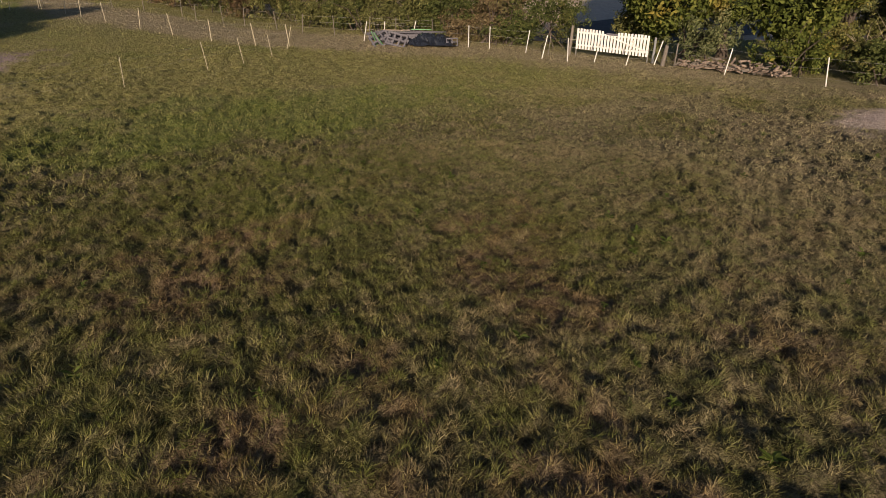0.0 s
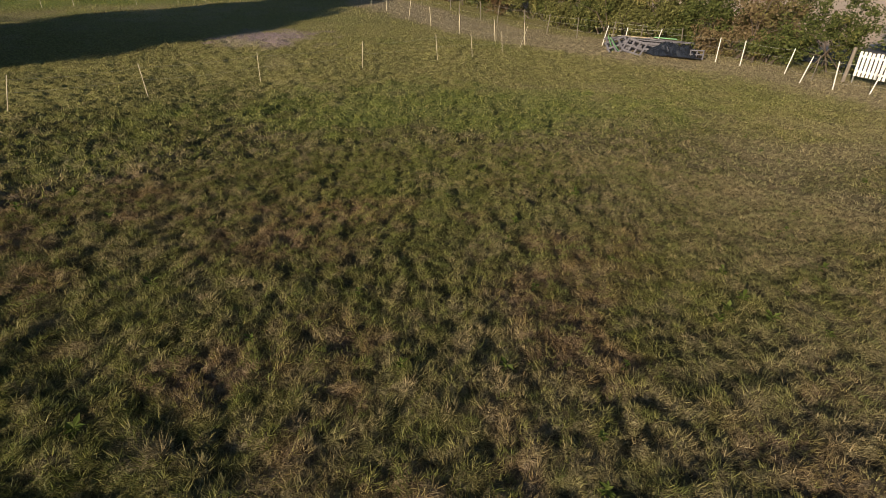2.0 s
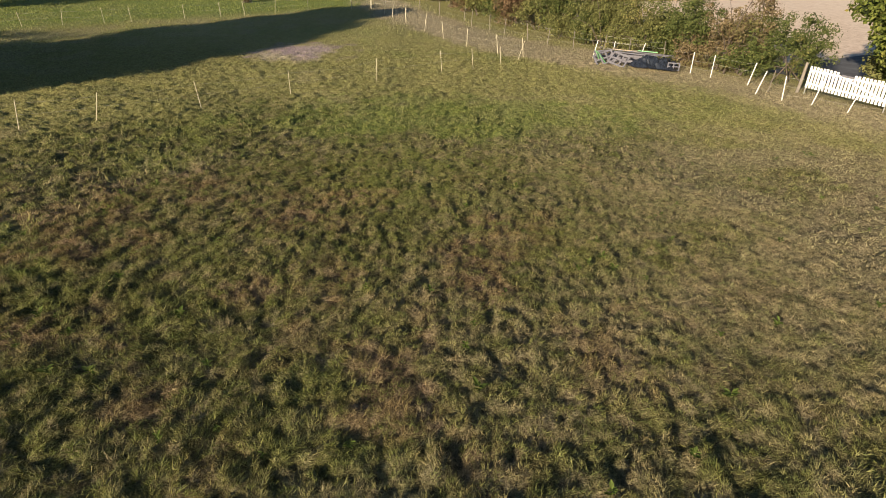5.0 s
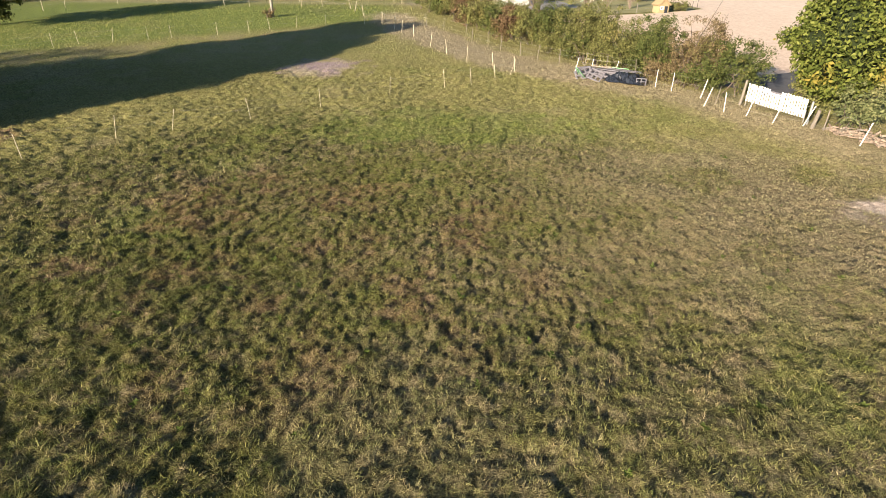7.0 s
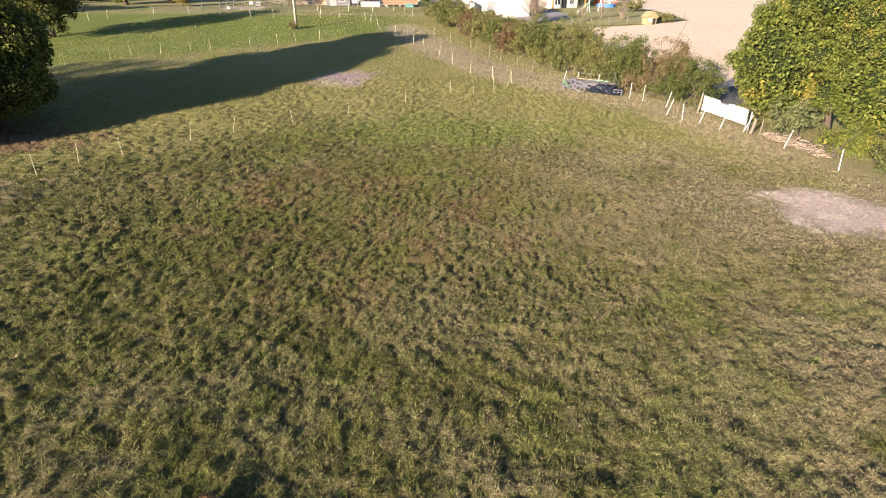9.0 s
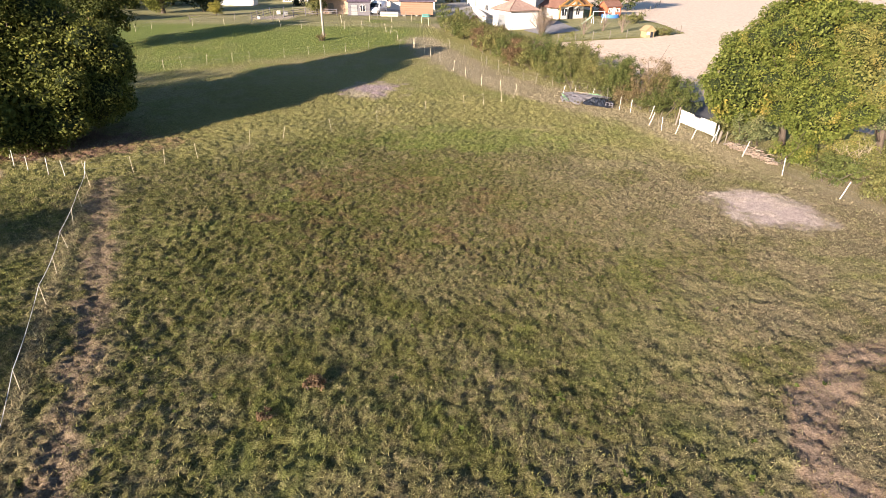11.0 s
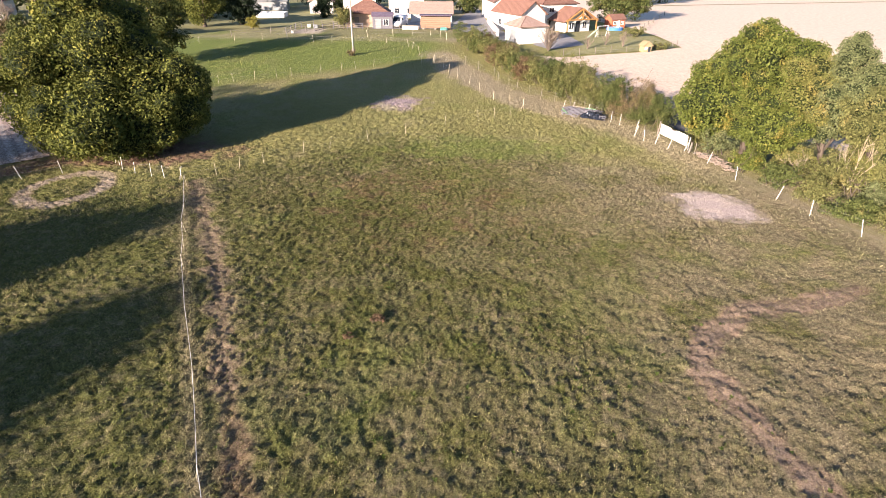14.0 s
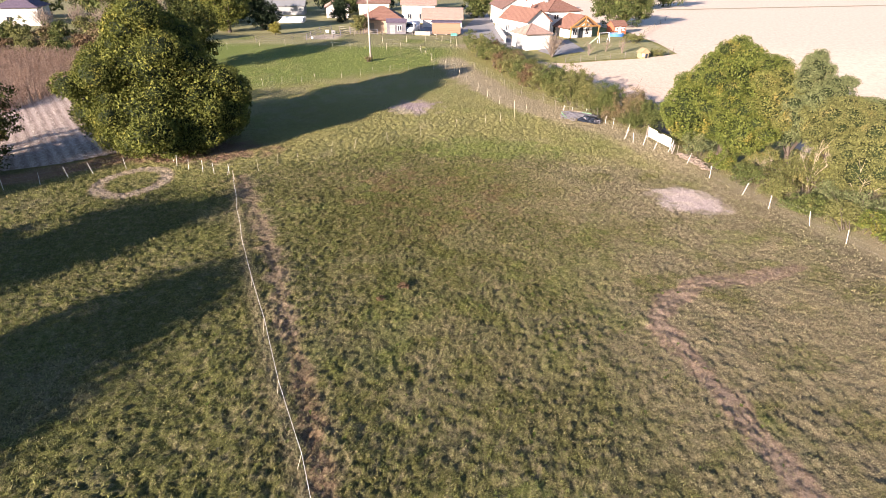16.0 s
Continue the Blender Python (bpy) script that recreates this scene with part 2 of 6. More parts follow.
M_LOG = bark_material("log_wood", (0.14, 0.105, 0.085), (0.38, 0.30, 0.24))
M_BARK = bark_material("bark", (0.045, 0.035, 0.028), (0.13, 0.105, 0.085))
M_DEADWOOD = bark_material("pale_dead_wood", (0.22, 0.18, 0.12), (0.48, 0.42, 0.30))
M_TWIG = bark_material("grey_twigs", (0.12, 0.095, 0.075), (0.26, 0.21, 0.17))
M_WHITE = plain("white_paint", (0.80, 0.79, 0.76), 0.6, 0, 0.12, 4.0)
M_CREAM = plain("cream_plastic", (0.52, 0.47, 0.35), 0.5, 0, 0.2, 5.0)
M_PLASTIC = plain("white_plastic", (0.66, 0.65, 0.61), 0.45, 0, 0.12, 5.0)
M_TAPE = plain("white_fence_tape", (0.78, 0.76, 0.72), 0.6, 0, 0.1, 6.0)
M_WIRE = plain("galvanised_wire", (0.30, 0.295, 0.27), 0.45, 0.3, 0.1, 5.0)
M_POSTWOOD = wood("weathered_post_wood", (0.11, 0.097, 0.083), (0.25, 0.222, 0.185))
M_GREYWOOD = wood("grey_pallet_wood", (0.085, 0.083, 0.10), (0.20, 0.195, 0.22))
M_NEWWOOD = wood("pale_sawn_wood", (0.36, 0.28, 0.18), (0.58, 0.48, 0.34))
M_TARP = plain("black_tarpaulin", (0.020, 0.024, 0.033), 0.2, 0, 0.3, 2.5, 0.4)
M_TARP.node_tree.nodes["Principled BSDF"].inputs["Specular IOR Level"].default_value = 0.7
M_GREEN = plain("green_plastic", (0.17, 0.40, 0.19), 0.45)
M_TEAL = plain("teal_plastic", (0.12, 0.38, 0.36), 0.5)
M_SLIDE = plain("pale_green_plastic", (0.30, 0.42, 0.30), 0.5)
M_CONCRETE = plain("pole_concrete", (0.40, 0.38, 0.34), 0.85, 0, 0.3, 3.0, 0.4)
M_RENDER = plain("white_house_render", (0.60, 0.585, 0.565), 0.9, 0, 0.10, 0.7, 0.3)
M_BEIGE = plain("beige_house_render", (0.60, 0.52, 0.42), 0.9, 0, 0.15, 0.7, 0.3)
M_BRICKY = plain("warm_stone_wall", (0.46, 0.33, 0.24), 0.9, 0, 0.35, 1.2, 0.5)
M_TILE = tiles_material("terracotta_tiles", (0.125, 0.063, 0.048), (0.205, 0.110, 0.083), (0.27, 0.165, 0.128))
M_TILE_BROWN = tiles_material("brown_roof_tiles", (0.11, 0.065, 0.055), (0.18, 0.11, 0.09), (0.24, 0.16, 0.135))
M_TILE_PINK = tiles_material("faded_roof_tiles", (0.24, 0.155, 0.125), (0.34, 0.235, 0.195), (0.42, 0.315, 0.265))
M_SLATE = tiles_material("violet_grey_roofing", (0.075, 0.058, 0.085), (0.12, 0.095, 0.135), (0.17, 0.14, 0.18))
M_TIMBER = wood("honey_timber", (0.28, 0.145, 0.050), (0.42, 0.24, 0.09))
M_CLADDING = wood("cabin_cladding", (0.21, 0.125, 0.082), (0.31, 0.205, 0.145))
M_REDWOOD = wood("red_shed_boards", (0.34, 0.09, 0.045), (0.50, 0.17, 0.085))
M_YELLOWWOOD = wood("yellow_playhouse_boards", (0.27, 0.205, 0.115), (0.35, 0.28, 0.17))
M_POOL = plain("pool_water", (0.10, 0.42, 0.62), 0.12, 0, 0.15, 1.0, 0.3)
M_BLUE = plain("blue_plastic", (0.07, 0.20, 0.50), 0.4)
M_DARK = plain("dark_window_glass", (0.03, 0.035, 0.045), 0.12, 0, 0.1)
M_GREY = plain("grey_metal", (0.32, 0.33, 0.34), 0.5, 0.3)
M_CAR = plain("white_car_paint", (0.82, 0.83, 0.84), 0.25, 0, 0.05)
M_TYRE = plain("tyre_rubber", (0.02, 0.02, 0.02), 0.85)
M_ASPHALT = field_material("asphalt", (0.05, 0.05, 0.055), (0.085, 0.085, 0.092), (0.13, 0.13, 0.135), (1, 1, 1), 1.2)
M_DRIVE = field_material("gravel_drive", (0.17, 0.165, 0.175), (0.25, 0.243, 0.25), (0.33, 0.32, 0.325), (1, 1, 1), 1.5)
M_HARVESTED = harvested_material()
M_STUBBLE = stubble_material()
M_LAWN = field_material("garden_lawn", (0.15, 0.145, 0.06), (0.24, 0.23, 0.105), (0.33, 0.31, 0.16), (1, 1, 1), 1.0)
M_TRACK = field_material("dry_track_grass", (0.24, 0.20, 0.12), (0.36, 0.31, 0.20), (0.46, 0.40, 0.28), (1, 1, 1), 0.8)
M_STRAW = leaf_material("pale_straw", (0.36, 0.29, 0.24), (0.56, 0.48, 0.41), (0.74, 0.66, 0.58))
M_MAIZE = leaf_material("dry_maize", (0.18, 0.115, 0.085), (0.34, 0.24, 0.18), (0.50, 0.385, 0.30), (0.40, 0.29, 0.22), 0.2)

# ---- mesh helpers ----


def link(name, bm, material, parent=None, label="", smooth=False):
    """One bmesh as one mesh object."""
    me = bpy.data.meshes.new(name)
    bm.to_mesh(me)
    bm.free()
    if smooth:
        me.polygons.foreach_set("use_smooth", [True] * len(me.polygons))
    me.materials.append(material)
    ob = new(name, me)
    if parent:
        ob.parent = parent
    return tagged(ob, label)


def part(name, bm, material, parent, label="", smooth=False):
    return link(name, bm, material, parent, label, smooth)


def empty(name, m, label, category, group="", kind=""):
    ob = new(name)
    ob.empty_display_size = 0.2
    ob.matrix_world = m
    return tagged(ob, label, category, group, kind)


def from_arrays(name, verts, faces, material, attributes=None, smooth=False):
    """verts (n, 3) and faces, a list of index arrays of equal width each, as one mesh."""
    me = bpy.data.meshes.new(name)
    verts = np.asarray(verts, np.float32)
    me.vertices.add(len(verts))
    me.vertices.foreach_set("co", verts.ravel())
    loops = np.concatenate([f.ravel() for f in faces]).astype(np.int32)
    widths = np.concatenate([np.full(len(f), f.shape[1]) for f in faces])
    me.loops.add(len(loops))
    me.loops.foreach_set("vertex_index", loops)
    me.polygons.add(len(widths))
    me.polygons.foreach_set("loop_start", np.concatenate([[0], np.cumsum(widths)[:-1]]).astype(np.int32))
    me.polygons.foreach_set("use_smooth", np.full(len(widths), smooth))
    for key, values in (attributes or {}).items():
        a = me.attributes.new(key, "FLOAT", "POINT")
        a.data.foreach_set("value", np.asarray(values, np.float32))
    me.update(calc_edges=True)
    me.validate()
    me.materials.append(material)
    return new(name, me)


def box(bm, size, at=(0, 0, 0), turn=None, bevel=0.0):
    """A box of that size whose centre is at that place."""
    m = Matrix.Translation(at) @ (turn or Matrix.Identity(4)) @ Matrix.Diagonal((*size, 1))
    made = bmesh.ops.create_cube(bm, size=1, matrix=m)["verts"]
    if bevel:
        edges = list({e for v in made for e in v.link_edges})
        bmesh.ops.bevel(bm, geom=edges, offset=bevel, segments=1, affect="EDGES", profile=0.5)


def tube(bm, points, radii, sides=6):
    """A tapered round bar through the points."""
    points = [Vector(p) for p in points]
    rings = []
    for i, p in enumerate(points):
        d = (points[min(i + 1, len(points) - 1)] - points[max(i - 1, 0)]).normalized()
        a = d.orthogonal().normalized()
        b = d.cross(a)
        rings.append([bm.verts.new(p + (a * math.cos(k * math.tau / sides) + b * math.sin(k * math.tau / sides)) * radii[i]) for k in range(sides)])
    for r, s in zip(rings, rings[1:]):
        # the nearest start keeps the skin from twisting
        off = min(range(sides), key=lambda o: (s[o].co - r[0].co).length_squared)
        for k in range(sides):
            bm.faces.new((r[k], r[(k + 1) % sides], s[(k + 1 + off) % sides], s[(k + off) % sides]))
    bm.faces.new(rings[0][::-1])
    bm.faces.new(rings[-1])


def smooth_step(a, b, v):
    t = np.clip((np.asarray(v, float) - a) / (b - a), 0, 1)
    return t * t * (3 - 2 * t)


# ---- the lie of the land ----
HEDGE_LINE = ((-400, 150), (-60, 52), (-14, 32.5), (-7.5, 29.6), (2, 25.4), (10, 23.0), (18, 21.5), (24, 18.5), (30, 14.0), (38, 7.6), (46, 3.6), (56, 0.0), (70, -3.5), (400, -60))


def land(y):
    return 2.8 * smooth_step(5, 80, y)


def hedge_x(y):
    return np.interp(y, [p[0] for p in HEDGE_LINE], [p[1] for p in HEDGE_LINE])


def soft_noise(x, y, cell, seed):
    """Smooth value noise between 0 and 1."""
    r = np.random.RandomState(seed).rand(256, 256)
    u, v = np.asarray(x, float) / cell, np.asarray(y, float) / cell
    i, j = np.floor(u).astype(int), np.floor(v).astype(int)
    a, b = u - i, v - j
    a, b = a * a * (3 - 2 * a), b * b * (3 - 2 * b)
    at = lambda p, q: r[p % 256, q % 256]
    return (at(i, j) * (1 - a) + at(i + 1, j) * a) * (1 - b) + (at(i, j + 1) * (1 - a) + at(i + 1, j + 1) * a) * b


def meadow(x, y):
    """1 on the meadow, 0 on the hedge, in the gardens and on the fields."""
    x, y = np.asarray(x, float), np.asarray(y, float)
    low = 3.6 + np.where(x > -41.5, 1.035, 0.627) * (x + 41.5)
    cut = smooth_step(-0.3, 0.8, y - low) * smooth_step(-0.3, 0.8, 17 - 1.083 * (x + 40) - y) * smooth_step(-35.4, -36.4, x)
    return (1 - cut) * smooth_step(0.2, 2.5, hedge_x(y) - x) * smooth_step(82, 74, y) * smooth_step(-72, -64, x - 0.45 * np.asarray(y) * (np.asarray(y) > 0))


def tussocks(x, y, cell=0.25, seed=51):
    """Domed tufts of turf on a jittered grid: their height 0 to 1, the way out from the tuft's middle, its own random number."""
    x, y = np.asarray(x, float), np.asarray(y, float)
    r = np.random.RandomState(seed).rand(256, 256, 5)
    i, j = np.floor(x / cell).astype(int), np.floor(y / cell).astype(int)
    top, ox, oy, own = np.zeros(x.shape), np.zeros(x.shape), np.zeros(x.shape), np.full(x.shape, 0.5)
    for di in (-1, 0, 1):
        for dj in (-1, 0, 1):
            k = r[(i + di) % 256, (j + dj) % 256]
            dx, dy = x - (i + di + k[..., 0]) * cell, y - (j + dj + k[..., 1]) * cell
            wide = cell * (0.50 + 0.55 * k[..., 2])
            d2 = (dx * dx + dy * dy) / (wide * wide)
            h = (0.35 + 0.65 * k[..., 3]) * np.clip(1 - d2, 0, 1) ** 0.8
            better = h > top
            top = np.where(better, h, top)
            ox, oy, own = np.where(better, dx, ox), np.where(better, dy, oy), np.where(better, k[..., 4], own)
    return top, ox, oy, own


def shortness(x, y):
    """1 where the turf is grazed short and even, 0 where it grows rank."""
    x, y = np.asarray(x, float), np.asarray(y, float)
    edge = np.minimum(np.maximum(21 + 0.8 * x, 1.0), 15 - 0.5 * np.maximum(x, 0))
    return smooth_step(-5, 4, y - edge + 4.0 * (soft_noise(x, y, 2.6, 57) - 0.5))


def turf_height(x, y):
    """How high the tufts grow: lower where grazed, in old drill rows on the lower meadow."""
    rows = 0.5 + 0.5 * np.sin((0.894 * x + 0.447 * y) * math.tau / 0.62 + 3.0 * soft_noise(x, y, 2.5, 58))
    drilled = smooth_step(-2, -14, y) * smooth_step(-21, -17, x + 0.5 * y) * 0.55
    return 0.145 * (1 - 0.10 * shortness(x, y)) * (1 + 0.38 * rankness(x, y)) * (0.65 + 0.7 * soft_noise(x, y, 1.9, 59)) * (1 - drilled * rows)


def rankness(x, y):
    """1 where the grass is left tall and green on the lower meadow."""
    return smooth_step(3, -10, x + 0.45 * np.asarray(y, float))


def relief(x, y, top=None):
    """Tussocks and hoof marks."""
    x, y = np.asarray(x, float), np.asarray(y, float)
    top = tussocks(x, y)[0] if top is None else top
    worn = smooth_step(1.15, 0.7, np.hypot((x - 19.0) / 3.4, (y + 0.1) / 3.2 + 0.18 * (x - 19) / 3.4))
    known = smooth_step(33, 25, y) * smooth_step(-44, -37, x) * smooth_step(-42, -36, y) * smooth_step(31, 27, x)
    h = known * turf_height(x, y) * (top - 0.4 + 0.55 * (tussocks(x, y, 0.125, 52)[0] - 0.5)) * (1 - 0.8 * worn) + (1 - 0.7 * worn) * ((0.05 + 0.05 * smooth_step(6, 14, np.hypot(x, y)) + 0.035 * smooth_step(2, 10, y)) * known * (tussocks(x, y, 0.60, 53)[0] - 0.5) + 0.16 * (soft_noise(x, y, 3.1, 3) - 0.5))
    i, j = np.floor(x / 1.3).astype(int), np.floor(y / 1.3).astype(int)
    k = np.random.RandomState(54).rand(256, 256, 3)[i % 256, j % 256]
    hoof = np.hypot(x - (i + 0.2 + 0.6 * k[..., 0]) * 1.3, y - (j + 0.2 + 0.6 * k[..., 1]) * 1.3)
    h = h - 0.10 * np.exp(-(hoof / 0.09) ** 2) * (k[..., 2] < 0.18)
    rut = near_line(x, y, FURROW)
    h = h - 0.05 * np.exp(-(rut / 0.3) ** 2)
    return h * meadow(x, y)


def near_line(x, y, pts):
    """Distance to a line through the points."""
    best = np.full(np.shape(x), 1e9)
    for (ax, ay), (bx, by) in zip(pts, pts[1:]):
        dx, dy = bx - ax, by - ay
        t = np.clip(((x - ax) * dx + (y - ay) * dy) / (dx * dx + dy * dy), 0, 1)
        best = np.minimum(best, np.hypot(x - ax - t * dx, y - ay - t * dy))
    return best


TRACK = ((23, -11.5), (19.3, -13.1), (15.4, -14.2), (12.6, -16.7), (11.4, -18.7), (12.4, -22.5), (13.2, -25.8), (14.0, -28.8), (14.8, -33), (15, -40))
FURROW = ((-22.3, 2.0), (-21.0, -0.4), (-16.1, -8.8), (-12.3, -16.4), (-10.0, -21.3), (-4.0, -34.0))
TAPE_LINE = ((-22.3, 0.8), (-19.9, -4.7), (-16.3, -12.2), (-13.7, -17.3), (-8.7, -26.9), (-3.4, -37.0))
LANE = ((-6, 56), (-2.6, 46.5), (1.5, 38.5), (5.2, 32.0), (9.0, 27.9), (11.8, 25.6))
FENCE_STRIP = ((11.8, 25.0), (17, 19.5), (19.4, 14.5), (21.4, 9.8), (23.5, 3.0), (25.6, -2.5), (28.5, -9), (33, -18))


def zones(x, y):
    """bare, dry, lush and litter shares of the ground."""
    x, y = np.asarray(x, float), np.asarray(y, float)
    rag = 0.9 * (soft_noise(x, y, 1.1, 11) - 0.5) + 0.7 * (soft_noise(x, y, 0.4, 12) - 0.5)
    patch = np.hypot((x - 19.0) / 3.4, (y + 0.1) / 3.2 + 0.18 * (x - 19) / 3.4) + rag * 0.45
    bare = smooth_step(1.15, 0.45, patch)
    far = np.hypot((x + 9.0) / 2.9, (y - 28.0) / 3.6) + rag * 0.5
    bare = np.maximum(bare, 0.45 * smooth_step(1.1, 0.5, far))
    ring = np.abs(np.hypot((x + 31.6) / 1.0, (y + 0.3) / 1.25) - 2.75) + rag * 0.15
    bare = np.maximum(bare, 0.55 * smooth_step(0.72, 0.35, ring))
    yard = np.hypot((x + 34.0) / 4.5, (y - 79.0) / 5.0) + rag * 0.4
    bare = np.maximum(bare, 0.7 * smooth_step(1.1, 0.6, yard))
    track = near_line(x, y, TRACK) + rag * 0.6
    bare = np.maximum(bare, 0.42 * smooth_step(0.95, 0.25, track))
    furrow = near_line(x, y, FURROW) + rag * 0.7
    bare = np.maximum(bare, 0.22 * smooth_step(0.75, 0.15, furrow) * smooth_step(-27, -20, y))
    dry = 1.0 * smooth_step(3.7, 2.0, near_line(x, y, LANE) + rag * 1.4)
    dry = np.maximum(dry, 0.9 * smooth_step(4.6, 0.6, near_line(x, y, FENCE_STRIP) + rag * 1.5))
    dry = np.maximum(dry, 0.4 * smooth_step(0.7, 0.2, np.abs(furrow - 0.4) + rag))
    dry = np.maximum(dry, 0.30 * smooth_step(0.50, 0.68, soft_noise(x, y, 7.0, 21)) * smooth_step(0.35, 0.7, soft_noise(x, y, 1.3, 22)))
    dry = np.maximum(dry, 0.9 * smooth_step(-2, 14, x + 0.12 * y) * smooth_step(0.15, 0.65, soft_noise(x, y, 2.4, 23) * 0.6 + soft_noise(x, y, 0.8, 24) * 0.4) * smooth_step(17, 3, y))
    dry = np.maximum(dry, 0.8 * np.exp(-(near_line(x, y, TAPE_LINE) / 0.4) ** 2))
    lush = 0.3 * smooth_step(0.60, 0.80, soft_noise(x, y, 4.6, 31)) * smooth_step(0.3, 0.6, soft_noise(x, y, 0.9, 32))
    lush = np.maximum(lush, 0.75 * smooth_step(1.3, 0.4, np.hypot((x - 1.5) / 9.0, (y - 13.0) / 3.6) + rag * 0.9))
    dry = np.maximum(dry, 0.85 * smooth_step(65, 70, y) * smooth_step(3, -3, x) * smooth_step(0.0, 0.4, soft_noise(x, y, 5.0, 27)))
    lush = np.maximum(lush, 0.95 * smooth_step(0, 6, y - 25 - 0.658 * (x + 44)) * smooth_step(-3, -9, x))
    lush = np.maximum(lush, 0.10 * smooth_step(0, 3, -(x + 14 + 0.5 * (y + 16))) * smooth_step(8, 3, y))
    litter = smooth_step(1.15, 0.6, np.hypot((x + 31) / 9.5, (y - 9.0) / 4.4 - 0.25 * (x + 31) / 9.5) + rag * 0.5)
    litter = np.maximum(litter, 0.6 * smooth_step(0.8, 0.2, furrow))
    litter = np.maximum(litter, 1.0 * smooth_step(0.9, 0.4, track))
    litter = np.maximum(litter, 0.7 * smooth_step(0.85, 0.3, ring))
    litter = np.maximum(litter, 0.62 * smooth_step(0.45, 0.75, soft_noise(x, y, 1.7, 41) * 0.6 + soft_noise(x, y, 0.6, 42) * 0.4) * smooth_step(11, 4.5, np.hypot((x + 4.0) * 0.8, y + 1.0)))
    litter = np.maximum(litter, 0.9 * smooth_step(2.6, 1.0, near_line(x, y, ((-33.0, 9.6), (-38.4, 3.6), (-45, -2.2), (-60, -12.5))) + rag))
    keep = 1 - bare
    return bare, dry * keep, lush * keep * (1 - 0.7 * dry), litter * keep


def height(x, y):
    return float(land(y) + relief(np.array([x]), np.array([y]))[0])


def build_ground():
    def lines(outer, *spans):
        """Grid lines: even steps within the spans, growing steps outside them."""
        mid = []
        for lo, hi, step in spans:
            mid += list(np.arange(lo, hi - 1e-6, step))
        left, right = [], []
        a, k = spans[0][0], spans[0][2]
        while a > -outer:
            k = min(k * (1.12 if a > spans[0][0] - 40 else 1.5), 250)
            a -= k
            left.append(a)
        a, k = spans[-1][1], spans[-1][2]
        right.append(a)
        while a < outer:
            k = min(k * (1.05 if a < spans[-1][1] + 60 else 1.4), 250)
            a += k
            right.append(a)
        return np.array(left[::-1] + mid + right)

    xs = lines(1500, (-37, -14, 0.17), (-14, 20, 0.102), (20, 27, 0.16))
    ys = lines(1700, (-36, -21, 0.15), (-21, 14, 0.102), (14, 26, 0.15))
    gx, gy = np.meshgrid(xs, ys)
    x, y = gx.ravel(), gy.ravel()
    top, ox, oy, own = tussocks(x, y)
    v = np.stack([x, y, land(y) + relief(x, y, top)], 1)
    i = np.arange(len(x)).reshape(gx.shape)
    f = np.stack([i[:-1, :-1], i[:-1, 1:], i[1:, 1:], i[1:, :-1]], -1).reshape(-1, 4)
    b, d, l, t = zones(x, y)
    mauve = 0.65 * smooth_step(1.15, 0.4, np.hypot((x + 8.6) / 3.4, (y - 28.6) / 3.4) + 1.1 * (soft_noise(x, y, 0.9, 15) - 0.5))
    mauve = np.maximum(mauve, 0.22 * smooth_step(1.1, 0.5, np.hypot((x - 19.0) / 3.4, (y + 0.1) / 3.2 + 0.18 * (x - 19) / 3.4)) * smooth_step(0.2, 0.6, soft_noise(x, y, 0.7, 16)))
    ob = from_arrays("ground", v, [f], M_GROUND, {"mauve": mauve, "bare": b, "dry": d, "lush": l, "litter": t, "tone": own - 0.3 * rankness(x, y), "short": np.maximum(1 - 0.95 * meadow(x, y), 0.8 * shortness(x, y))}, True)
    tagged(ob, "uneven grazed meadow with dry and bare patches", "meadow", kind="structure")


